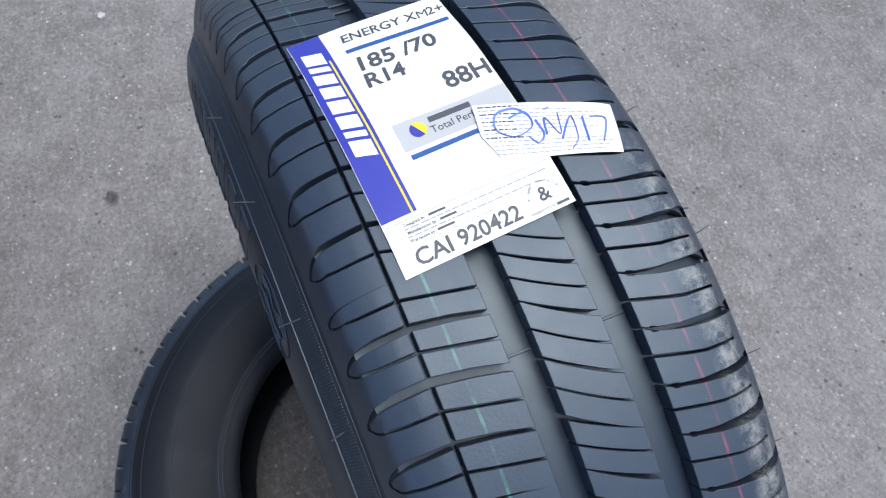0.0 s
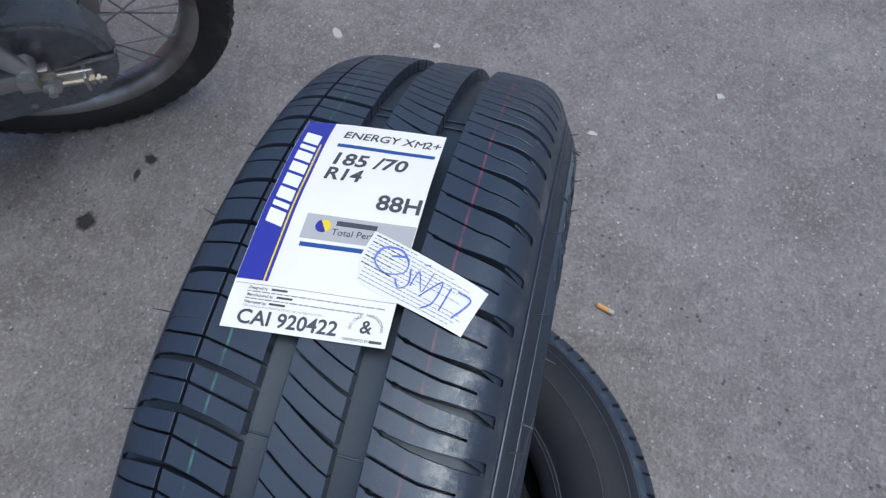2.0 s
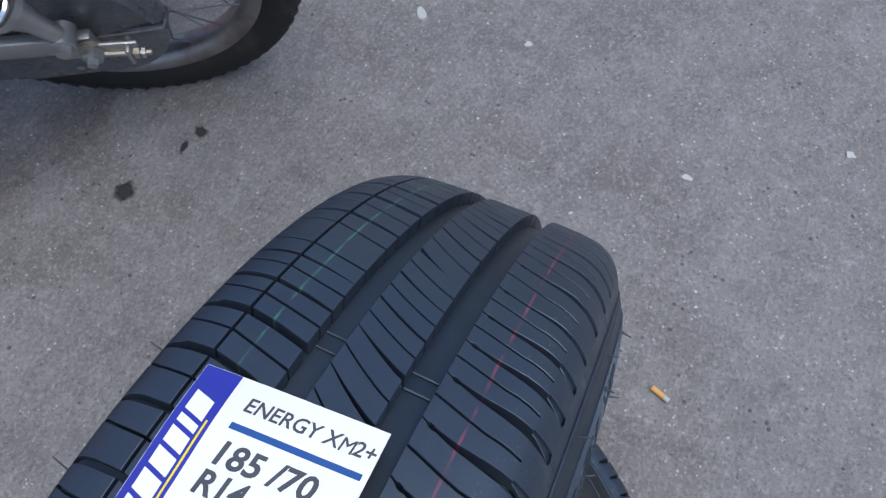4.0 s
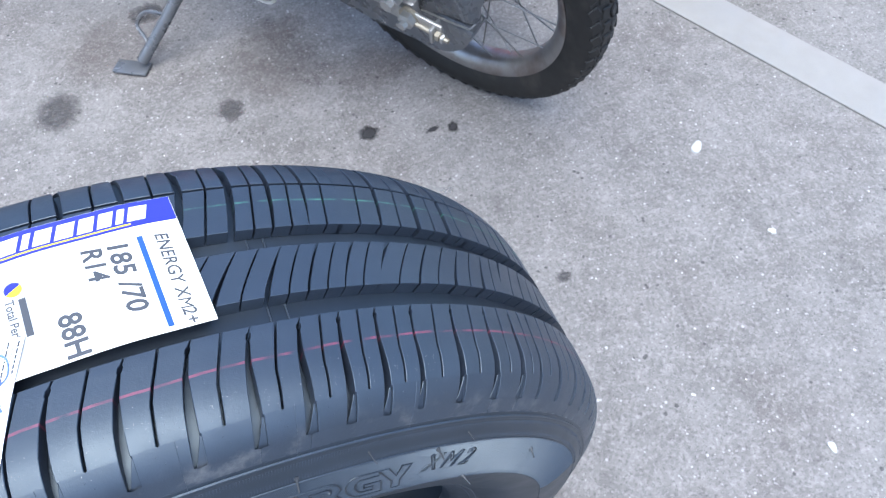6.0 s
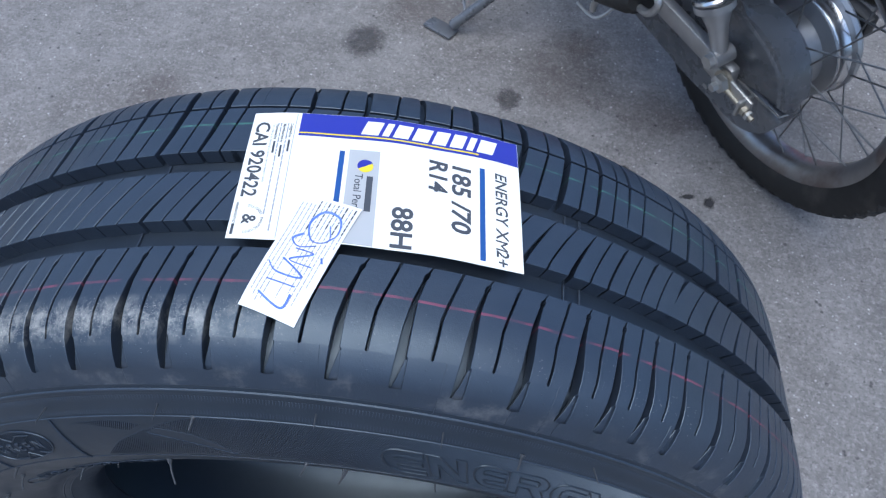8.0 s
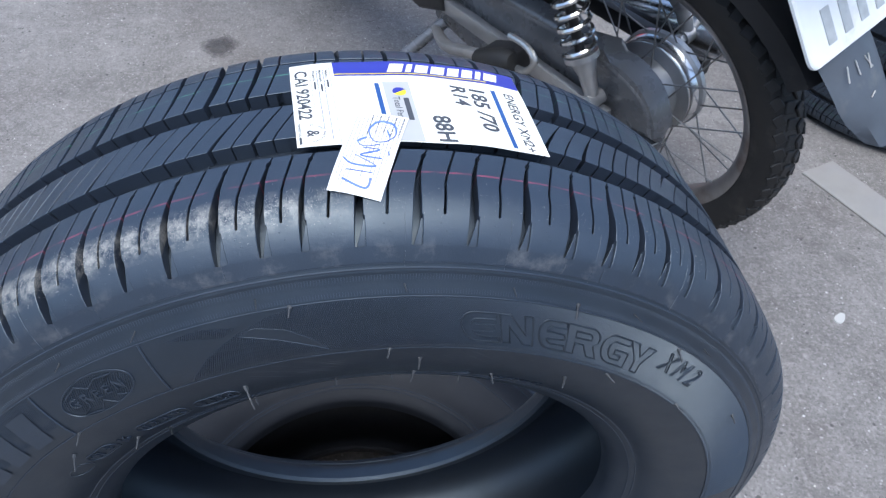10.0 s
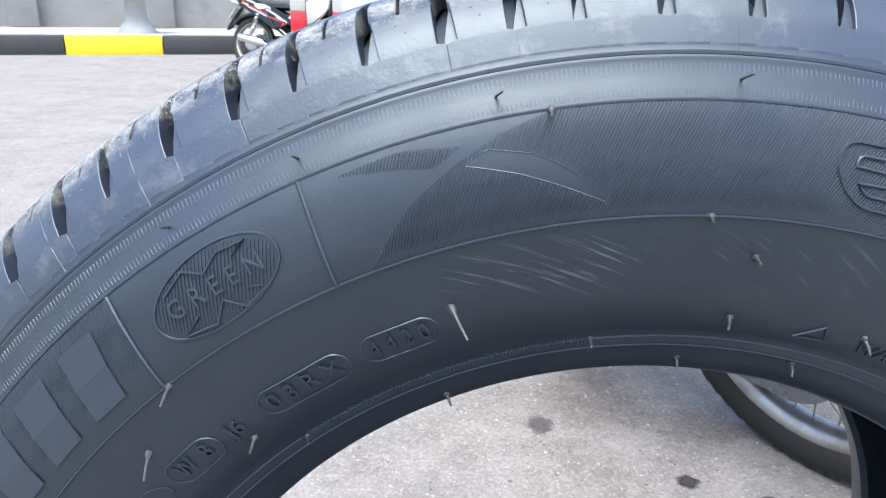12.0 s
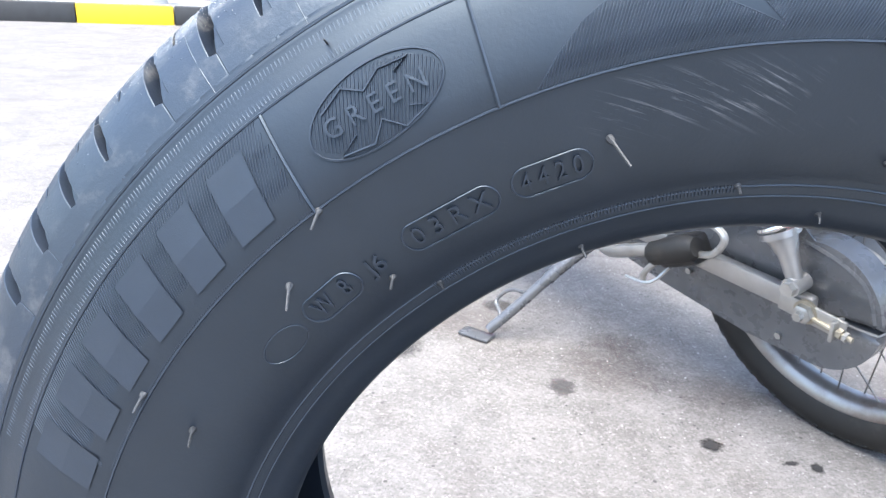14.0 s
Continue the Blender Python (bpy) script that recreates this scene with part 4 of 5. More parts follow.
def on_sticker(a, b, lift=0.0):
    """a along the long side, b down the short side, both 0 to 1."""
    d = (ST[0][0] * (1 - a) + ST[1][0] * a) * (1 - b) + (ST[3][0] * (1 - a) + ST[2][0] * a) * b
    v = (ST[0][1] * (1 - a) + ST[1][1] * a) * (1 - b) + (ST[3][1] * (1 - a) + ST[2][1] * a) * b
    return on_tread(d, v, lift + 0.0016 - 0.0007 * a + 0.0004 * math.sin(6 * a + 3 * b))


verts, faces = [], []
grid = {}
for i in range(13):
    for j in range(31):
        a, b = j / 30, i / 12
        if a * 2.2 < (b - 0.55) * 0.55 - 0.02:
            a = ((b - 0.55) * 0.55 - 0.02) / 2.2
        grid[i, j] = len(verts)
        verts.append(on_sticker(a, b))
for i in range(12):
    for j in range(30):
        faces.append((grid[i, j], grid[i, j + 1], grid[i + 1, j + 1], grid[i + 1, j]))
n = len(verts)
verts += [tuple(Vector(v) - Vector((v[0], 0, v[2])).normalized() * 0.0002) for v in verts]
faces += [tuple(k + n for k in f[::-1]) for f in faces]
rim = [grid[0, j] for j in range(30)] + [grid[i, 30] for i in range(12)] + [grid[12, j] for j in range(30, 0, -1)] + [grid[i, 0] for i in range(12, 0, -1)]
faces += [(a, a + n, b + n, b) for a, b in zip(rim, rim[1:] + rim[:1])]
sticker = mesh_part("small_sticker", verts, faces, M_STICKER, None, "", True, HUB)
tagged(sticker, "small white printed sticker with blue handwriting over the label", "sticker")
for k in range(13):
    a0 = 0.03 if k < 9 else 0.07
    a1 = (0.4, 0.72, 0.88, 0.9, 0.8, 0.66, 0.86, 0.5, 0.42, 0.9, 0.94, 0.9, 0.86)[k]
    b, x, rng = 0.05 + k * 0.072, a0, random.Random(k)
    heavy = k in (0, 2, 4, 6, 8)
    while x < a1:
        y = min(a1, x + rng.uniform(0.012, 0.05))
        tall = 0.024 if heavy and x < 0.25 else 0.017
        mesh_part("print_bar", [on_sticker(p, q, 0.0002) for p, q in ((x, b), ((x + y) / 2, b), (y, b), (y, b + tall), ((x + y) / 2, b + tall), (x, b + tall))], [(0, 1, 4, 5), (1, 2, 3, 4)], M_INK if heavy and x < 0.25 else M_FADED, sticker, "", False)
        x = y + 0.009
for stroke in ([(0.36, 0.25), (0.27, 0.12), (0.14, 0.22), (0.12, 0.5), (0.24, 0.62), (0.37, 0.45), (0.34, 0.2), (0.22, 0.3)],
               [(0.4, 0.34), (0.44, 0.6), (0.39, 0.75), (0.33, 0.62)], [(0.46, 0.62), (0.47, 0.3), (0.56, 0.62), (0.57, 0.22)],
               [(0.56, 0.72), (0.66, 0.28), (0.68, 0.7), (0.62, 0.9)], [(0.74, 0.3), (0.75, 0.78)], [(0.8, 0.3), (0.92, 0.34), (0.86, 0.8)], [(0.48, 0.15), (0.52, 0.1)]):
    pts = spline([(*s, 0) for s in stroke], 8)
    part("pen_stroke", tube([on_sticker(p[0], p[1], 0.0002) for p in pts], 0.00065, 6, flat=0.3), M_PEN, sticker)

# ---- the tyre below, lying flat, and the stack by the road line ----
flat_tyre = tyre_things("car_tyre", M_DULL)
flat_tyre.matrix_basis = pose(0.012, -0.03, 0.0962, 90, 0, 37)
tagged(flat_tyre, "black car tyre lying flat on the asphalt", "tyre")
stacked = []
for k, (x, y, turn) in enumerate(((-1.385, -1.15, 10), (-1.36, -1.12, 120), (-1.39, -1.16, 220))):
    stacked.append(tagged(copy_thing(flat_tyre, pose(x, y, 0.0962 + 0.1935 * k, 90, 0, turn)), "black car tyre lying flat in a stack", "tyre", "stacked tyres"))


# ---- parked motorcycle ----
def wheel(name, parent, centre, radius):
    """A spoked wheel about the y axis: rim, with tyre, hub and spokes."""
    at = Matrix.Translation(centre)
    r = radius - 0.066
    rim = part(name, lathe([(-0.028, r), (-0.0285, r + 0.004), (-0.024, r + 0.004), (-0.021, r - 0.009), (-0.009, r - 0.016), (0.009, r - 0.016), (0.021, r - 0.009), (0.024, r + 0.004), (0.0285, r + 0.004), (0.028, r), (0.02, r - 0.013), (0.009, r - 0.021), (-0.009, r - 0.021), (-0.02, r - 0.013)], 96, closed=True), M_RIM, parent, "dull chrome spoked wheel rim", m=at)
    tyre_profile = [(-0.026, r + 0.002), (-0.033, r + 0.0125), (-0.038, r + 0.027), (-0.0385, r + 0.040), (-0.034, r + 0.0515), (-0.021, r + 0.058), (0, r + 0.0595), (0.021, r + 0.058), (0.034, r + 0.0515), (0.0385, r + 0.040), (0.038, r + 0.027), (0.033, r + 0.0125), (0.026, r + 0.002)]
    wheel_tyre = part("tyre", lathe(tyre_profile, 96, closed=True), M_OLD, rim)
    knob = block((0.019, 0.017, 0.008), bevel=0.0015, segments=1)
    bmesh.ops.recalc_face_normals(knob, faces=knob.faces)
    knob_mesh = bpy.data.meshes.new("tread_knob")
    knob.to_mesh(knob_mesh)
    knob.free()
    knob_mesh.materials.append(M_OLD)
    count = 62
    for k in range(count):
        for row, (v, drop, tilt) in enumerate(((-0.028, 0.0078, -38), (-0.0105, 0.0025, -10), (0.0105, 0.0025, 10), (0.028, 0.0078, 38))):
            a = 2 * math.pi * (k + 0.5 * (row % 2)) / count
            ob = new("tread_knob", knob_mesh)
            ob.parent = wheel_tyre
            ob.matrix_basis = Matrix.Rotation(-a, 4, "Y") @ Matrix.Translation((0, v, r + 0.0605 - drop)) @ Matrix.Rotation(radians(-tilt), 4, "X") @ Matrix.Rotation(radians(18 if row % 2 else -18), 4, "Z")
    part("hub", lathe([(-0.055, 0.012), (-0.055, 0.07), (-0.051, 0.086), (-0.044, 0.092), (-0.036, 0.092), (-0.03, 0.086), (-0.008, 0.084), (-0.002, 0.064), (0.022, 0.06), (0.028, 0.074), (0.038, 0.074), (0.043, 0.05), (0.05, 0.03), (0.06, 0.012)], 40), M_ALLOY, rim, "cast alloy drum hub")
    part("polished_ring", lathe([(-0.031, 0.0868), (-0.029, 0.0885), (-0.012, 0.0865), (-0.01, 0.0845)], 40), M_CHROME, rim)
    part("hub_flange", lathe([(0.0275, 0.072), (0.029, 0.0775), (0.036, 0.0775), (0.0375, 0.072)], 40), M_CASE, rim)
    for k in range(36):
        a = 2 * math.pi * k / 36
        side = 1 if k % 2 else -1
        lean = 0.42 if k % 4 < 2 else -0.42
        hub_r = 0.07 if side > 0 else 0.088
        p = Vector((hub_r * math.cos(a + lean), side * 0.036, hub_r * math.sin(a + lean)))
        q = Vector(((r - 0.012) * math.cos(a), side * 0.005, (r - 0.012) * math.sin(a)))
        part("spoke", tube([p, q - (q - p) * 0.06, q], [0.0015, 0.0015, 0.0028], 5), M_SPOKE, rim)
    return rim


def coil(parent, a, b, radius, turns, wire, material):
    a, b = Vector(a), Vector(b)
    way = (b - a).normalized()
    side = way.orthogonal().normalized()
    up = way.cross(side)
    pts = []
    for k in range(turns * 14 + 1):
        t = k / (turns * 14)
        ang = 2 * math.pi * turns * t
        pts.append(a.lerp(b, t) + side * radius * math.cos(ang) + up * radius * math.sin(ang))
    return part("spring", tube(pts, wire, 6), material, parent, "chromed coil spring")


def plate_shape(wide, tall, corner):
    """A thin pressed plate with rounded corners, facing backwards."""
    bm = bmesh.new()
    rim = []
    for sy, sz, a0 in ((1, 1, 0), (-1, 1, 90), (-1, -1, 180), (1, -1, 270)):
        for k in range(5):
            a = radians(a0 + 22.5 * k)
            rim.append((sy * (wide / 2 - corner) + corner * math.cos(a), sz * (tall / 2 - corner) + corner * math.sin(a)))
    loops = [[bm.verts.new((x, y * f, z * f)) for y, z in rim] for x, f in ((-0.0095, 1.0), (-0.0135, 1.0), (-0.0148, 0.985), (-0.0148, 0.955), (-0.0138, 0.935))]
    for p, q in zip(loops, loops[1:]):
        for k in range(len(rim)):
            j = (k + 1) % len(rim)
            bm.faces.new((p[k], p[j], q[j], q[k]))
    bm.faces.new(loops[0])
    bm.faces.new(loops[-1][::-1])
    return bm


def motorcycle(name, m, label, side_paint):
    bike = empty(name, m)
    tagged(bike, label, "motorcycle")
    R = 0.288
    wheel("rear_wheel", bike, (0, 0, R), R)
    wheel("front_wheel", bike, (1.225, 0, R - 0.006), R - 0.006)
    # chain case: two rounded shells that meet along a seam
    arc = lambda a0, a1: [(0.006 + 0.1 * math.cos(a), 0.28 + 0.106 * math.sin(a)) for a in [math.pi * (a0 + (a1 - a0) * k / 12) for k in range(13)]]
    upper = [(0.5, 0.285), (0.5, 0.375), (0.3, 0.388), (0.12, 0.396)] + arc(0.42, 1.02) + [(0.0, 0.272)]
    lower = [(0.0, 0.269)] + arc(1.03, 1.56) + [(0.12, 0.176), (0.3, 0.2), (0.5, 0.232), (0.5, 0.282)]
    case = part("chain_case", panel(upper, 0.044, 0.088, 0.018), M_CASE, bike, "grey steel chain case with oily rear end")
    part("lower_shell", panel(lower, 0.044, 0.085, 0.016), M_CASE, case)
    part("seam_lip", tube([(-0.093, 0.074, 0.272), (-0.09, 0.086, 0.271), (-0.05, 0.0875, 0.27), (0.0, 0.0875, 0.271)], 0.0018, 6), M_STEEL, case, "rusty seam lip")
    part("ridge_band", tube(spline([(0.3, 0.085, 0.372), (0.12, 0.085, 0.381), (0.02, 0.085, 0.378), (-0.06, 0.085, 0.345), (-0.084, 0.085, 0.288)], 5), 0.005, 6), M_CASE, case)
    part("cover_screw", tube([(0.24, 0.086, 0.25), (0.24, 0.091, 0.25)], 0.006, 6), M_STEEL, case)
    part("cover_screw", tube([(0.06, 0.083, 0.2), (0.06, 0.09, 0.2)], 0.006, 6), M_STEEL, case)
    # swing arm, axle, adjuster
    arm = part("swing_arm", block((0.52, 0.018, 0.036), (0.255, 0.102, 0.3), Matrix.Rotation(radians(-3), 4, "Y"), 0.005), M_ALLOY, bike)
    part("swing_arm", block((0.56, 0.022, 0.036), (0.235, -0.105, 0.305), Matrix.Rotation(radians(-1.5), 4, "Y"), 0.005), M_DARK, bike)
    part("axle_plate", block((0.105, 0.007, 0.032), (-0.008, 0.115, 0.283), Matrix.Rotation(radians(-6), 4, "Y"), 0.003), M_STEEL, arm, "steel axle plate")
    part("axle_nut", lathe([(0.117, 0.015), (0.129, 0.015), (0.131, 0.012), (0.131, 0.008), (0.14, 0.007)], 6), M_STEEL, bike, "rusty steel axle nut", m=Matrix.Translation((0, 0, R - 0.003)))
    part("axle_washer", lathe([(0.113, 0.019), (0.119, 0.019)], 20), M_BRASS, bike, m=Matrix.Translation((0, 0, R - 0.003)))
    part("chain_adjuster", tube([(-0.01, 0.121, 0.281), (-0.074, 0.121, 0.272)], 0.0042, 8), M_BRASS, bike, "threaded brassy chain adjuster")
    part("adjuster_bracket", block((0.006, 0.026, 0.034), (-0.047, 0.117, 0.277), Matrix.Rotation(radians(-6), 4, "Y"), 0.002), M_STEEL, bike)
    part("adjuster_nut", tube([(-0.052, 0.121, 0.2755), (-0.059, 0.121, 0.2745)], 0.008, 6), M_BRASS, bike)
    part("adjuster_nut", tube([(-0.062, 0.121, 0.274), (-0.067, 0.121, 0.2733)], 0.008, 6), M_STEEL, bike)
    # shock absorbers
    for side in (1, -1):
        y = 0.12 * side
        shock = part("shock_absorber", tube([(0.02, y, 0.335), (0.034, y, 0.372), (0.042, y, 0.39), (0.05, y, 0.402)], [0.012, 0.015, 0.021, 0.024], 14), M_ALLOY, bike, "alloy shock absorber with chrome coil spring")
        part("shock_eye", tube([(0.017, y - 0.018, 0.326), (0.017, y + 0.014, 0.326)], 0.0145, 14), M_ALLOY, shock)
        part("shock_bolt", tube([(0.017, y + 0.012, 0.326), (0.017, y + 0.024, 0.326)], 0.011, 6), M_STEEL, shock)
        part("damper_rod", tube([(0.05, y, 0.4), (0.136, y, 0.62)], 0.0085, 10), M_DARK, shock)
        part("spring_collar", tube([(0.047, y, 0.396), (0.051, y, 0.405)], 0.029, 16), M_ALLOY, shock)
        coil(shock, (0.052, y, 0.408), (0.128, y, 0.6), 0.0265, 10, 0.0042, M_CHROME)
    # underside: engine, exhaust, stands
    engine = part("engine", block((0.34, 0.2, 0.17), (0.66, 0, 0.33), None, 0.035, segments=3), M_ALLOY, bike, "dusty cast alloy engine")
    part("crankcase_cover", lathe([(0.1, 0.07), (0.125, 0.066), (0.13, 0.05)], 28), M_ALLOY, engine, m=Matrix.Translation((0.62, 0, 0.32)))
    part("cylinder", tube([(0.8, 0, 0.36), (0.98, 0, 0.39)], 0.058, 20), M_ALLOY, engine)
    for k in range(7):
        part("cooling_fin", tube([(0.82 + k * 0.022, 0, 0.362 + k * 0.0037), (0.826 + k * 0.022, 0, 0.363 + k * 0.0037)], 0.078, 20), M_ALLOY, engine)
    part("side_cover", panel([(0.42, 0.3), (0.5, 0.27), (0.6, 0.29), (0.63, 0.36), (0.58, 0.42), (0.47, 0.42), (0.42, 0.37)], 0.098, 0.118, 0.008), M_DARK, engine)
    part("gear_lever", tube(spline([(0.78, 0.17, 0.36), (0.7, 0.165, 0.385), (0.6, 0.15, 0.4), (0.56, 0.14, 0.38)], 5), 0.006, 8), M_CHROME, engine, "chrome gear lever")
    part("gear_pedal", tube([(0.79, 0.15, 0.362), (0.79, 0.21, 0.358)], 0.009, 10), M_OLD, engine)
    part("clutch_arm", block((0.06, 0.012, 0.028), (0.52, 0.128, 0.43), Matrix.Rotation(radians(25), 4, "Y"), 0.004), M_STEEL, engine)
    part("engine_hose", tube(spline([(0.66, 0.12, 0.48), (0.6, 0.13, 0.45), (0.54, 0.13, 0.46), (0.48, 0.12, 0.43)], 5), 0.008, 8), M_OLD, engine)
    part("exhaust_pipe", tube(spline([(0.95, -0.03, 0.33), (0.93, -0.09, 0.22), (0.7, -0.13, 0.19), (0.45, -0.15, 0.22), (0.2, -0.165, 0.28)], 6), 0.015, 10), M_CHROME, bike)
    part("silencer", tube([(0.26, -0.165, 0.265), (0.22, -0.166, 0.275), (-0.06, -0.17, 0.332), (-0.09, -0.17, 0.338)], [0.02, 0.042, 0.045, 0.03], 18), M_CHROME, bike, "chrome silencer with slotted guard")
    bracket = part("peg_bracket", block((0.085, 0.05, 0.05), (0.2, 0.15, 0.33), Matrix.Rotation(radians(24), 4, "Y"), 0.012), M_DARK, bike)
    part("foot_peg", tube([(0.15, 0.175, 0.362), (0.165, 0.176, 0.356), (0.235, 0.178, 0.322), (0.245, 0.178, 0.316)], [0.016, 0.023, 0.021, 0.012], 10), M_OLD, bracket, "black rubber folding foot peg")
    part("peg_arm", tube(spline([(0.43, 0.13, 0.262), (0.36, 0.16, 0.275), (0.29, 0.17, 0.305), (0.22, 0.165, 0.328)], 5), [0.012, 0.013, 0.014, 0.015] + [0.016] * 12, 10, flat=0.7), M_ALLOY, bracket, "dull alloy foot peg arm")
    part("hook_bar", tube(spline([(0.16, 0.17, 0.345), (0.12, 0.175, 0.36), (0.1, 0.175, 0.392), (0.125, 0.17, 0.405), (0.17, 0.165, 0.4)], 5), 0.006, 8), M_STEEL, bracket)
    part("bracket_tail", tube(spline([(0.225, 0.165, 0.315), (0.262, 0.17, 0.275), (0.27, 0.172, 0.25)], 5), 0.006, 8), M_STEEL, bracket)
    part("bracket_spring", tube(spline([(0.21, 0.17, 0.3), (0.235, 0.19, 0.27), (0.29, 0.19, 0.262)], 5), 0.003, 6), M_STEEL, bracket)
    part("frame_tube", tube(spline([(0.52, 0.07, 0.33), (0.4, 0.08, 0.42), (0.22, 0.085, 0.55), (0.05, 0.085, 0.68)], 6), 0.014, 10), M_DARK, bike)
    part("frame_tube", tube(spline([(0.52, -0.07, 0.33), (0.4, -0.08, 0.42), (0.22, -0.085, 0.55), (0.05, -0.085, 0.68)], 6), 0.014, 10), M_DARK, bike)
    # the side stand reaches the ground on the leaning side
    fx, fy = 0.54, 0.352
    low = fy * math.tan(radians(12.4))
    stand = part("side_stand", tube(spline([(0.44, 0.1, 0.26), (0.475, 0.19, 0.205), (0.505, 0.26, 0.15), (fx, fy - 0.02, low + 0.016)], 4), [0.013] * 6 + [0.011] * 7, 10), M_CASE, bike, "worn grey steel side stand folded out")
    part("stand_foot", block((0.07, 0.036, 0.007), (fx + 0.018, fy, low + 0.006), Matrix.Rotation(radians(12.4), 4, "X") @ Matrix.Rotation(radians(25), 4, "Z"), 0.003), M_CASE, stand)
    part("stand_prong", tube(spline([(0.5, 0.25, 0.16), (0.55, 0.262, 0.155), (0.572, 0.285, 0.13), (0.54, 0.3, 0.115), (0.535, 0.318, 0.1)], 5), 0.004, 6), M_CASE, stand)
    coil(stand, (0.445, 0.112, 0.25), (0.49, 0.215, 0.18), 0.008, 10, 0.0016, M_STEEL)
    # rear mudguard, flap, plate
    sections = []
    bm = bmesh.new()
    for k in range(15):
        a = radians(58 + k * 6.2)
        rr = 0.325 + 0.03 * k / 14
        cx, cz = rr * math.cos(a), R + rr * math.sin(a)
        half = 0.068 - 0.012 * k / 14
        ring = []
        for v, d in ((-half, -0.035), (-half * 0.9, -0.008), (0, 0.006), (half * 0.9, -0.008), (half, -0.035), (half * 0.9, -0.014), (0, 0.001), (-half * 0.9, -0.014)):
            ring.append(bm.verts.new((cx + d * math.cos(a), v, cz + d * math.sin(a))))
        sections.append(ring)
    for p, q in zip(sections, sections[1:]):
        for k in range(8):
            j = (k + 1) % 8
            bm.faces.new((p[k], p[j], q[j], q[k]))
    bm.faces.new(sections[0])
    bm.faces.new(sections[-1][::-1])
    part("rear_mudguard", bm, M_DARK, bike, "black plastic rear mudguard")
    bm = bmesh.new()
    rows = []
    for k in range(9):
        t = k / 8
        x, z, half = -0.268 - 0.118 * t - 0.01 * math.sin(t * 3.1), 0.562 - 0.135 * t, 0.062 - 0.016 * t - (0.026 * max(0, t - 0.7) / 0.3)
        rows.append([bm.verts.new((x + c, v, z)) for v, c in ((-half, 0.02), (-half * 0.6, 0.002), (0, -0.004), (half * 0.6, 0.002), (half, 0.02), (half * 0.6, 0.007), (0, 0.001), (-half * 0.6, 0.007))])
    for p, q in zip(rows, rows[1:]):
        for k in range(8):
            j = (k + 1) % 8
            bm.faces.new((p[k], p[j], q[j], q[k]))
    bm.faces.new(rows[0])
    bm.faces.new(rows[-1][::-1])
    flap = part("mud_flap", bm, M_FLAP, bike, "weathered grey plastic mud flap with chalk marks")
    flap_x = lambda z: -0.2725 - (0.562 - z) / 1.144 - 0.01 * math.sin((0.562 - z) / 0.135 * 3.1)
    for y0, y1, z0, z1 in ((0.03, 0.038, 0.528, 0.514), (0.012, 0.014, 0.528, 0.514), (-0.006, -0.012, 0.526, 0.513), (-0.014, -0.008, 0.526, 0.513), (0.0, 0.01, 0.492, 0.489)):
        part("chalk_mark", tube([(flap_x(z0), y0, z0), (flap_x(z1), y1, z1)], 0.001, 5), M_CHIP, flap)
    plate_at = Matrix.Translation((-0.246, 0, 0.6)) @ Matrix.Rotation(radians(36), 4, "Y")
    plate = part("number_plate", plate_shape(0.198, 0.142, 0.014), M_PLATE, bike, "white enamel number plate with worn characters", m=plate_at)
    for z, bars in ((0.032, (0.056, 0.028, -0.024, -0.052)), (-0.031, (0.05, 0.016, -0.018, -0.052))):
        for y in bars:
            part("plate_bar", block((0.0015, 0.017, 0.046), (-0.0143, y, z), None, 0.0005, segments=1), M_PLATEINK, plate)
    part("plate_bar", block((0.0015, 0.012, 0.008), (-0.0143, 0.002, 0.032), None, 0.0005, segments=1), M_PLATEINK, plate)
    part("plate_holder", block((0.012, 0.05, 0.16), (0.0, 0, 0.03), None, 0.003), M_DARK, plate)
    # tail
    for side in (1, -1):
        bm = bmesh.new()
        prof = []
        for k in range(7):
            t = k / 6
            x, z, h, y = -0.155 - 0.15 * t, 0.7 + 0.068 * t, 0.008 + 0.052 * math.sin(min(1, t * 1.1) * 2.2), 0.118 - 0.03 * t * t
            prof.append([bm.verts.new((x, side * (y + dy), z + dz * h)) for dy, dz in ((-0.02, -0.5), (0.004, -0.35), (0.012, 0.05), (0.006, 0.5), (-0.02, 0.7))])
        for p, q in zip(prof, prof[1:]):
            for k in range(5):
                j = (k + 1) % 5
                bm.faces.new((p[k], p[j], q[j], q[k]))
        bm.faces.new(prof[0])
        bm.faces.new(prof[-1][::-1])
        signal = part("turn_signal", bm, M_LENS, bike, "clear ribbed turn signal lens")
        for k in range(9):
            t = 0.18 + 0.085 * k
            h = 0.008 + 0.052 * math.sin(min(1, t * 1.1) * 2.2)
            x, z, y = -0.155 - 0.15 * t, 0.7 + 0.068 * t, side * (0.118 - 0.03 * t * t)
            part("lens_rib", tube([(x, y + side * 0.0045, z - 0.33 * h), (x, y + side * 0.0122, z + 0.05 * h), (x, y + side * 0.0065, z + 0.48 * h)], 0.0012, 5), M_SILVERPRINT, signal)
    part("tail_light", block((0.055, 0.17, 0.055), (-0.315, 0, 0.795), Matrix.Rotation(radians(-24), 4, "Y"), 0.016, segments=3), M_REDLENS, bike, "red tail light lens")
    part("tail_cowl", block((0.26, 0.2, 0.05), (-0.17, 0, 0.8), Matrix.Rotation(radians(14), 4, "Y"), 0.02, segments=3), M_FAIR, bike)
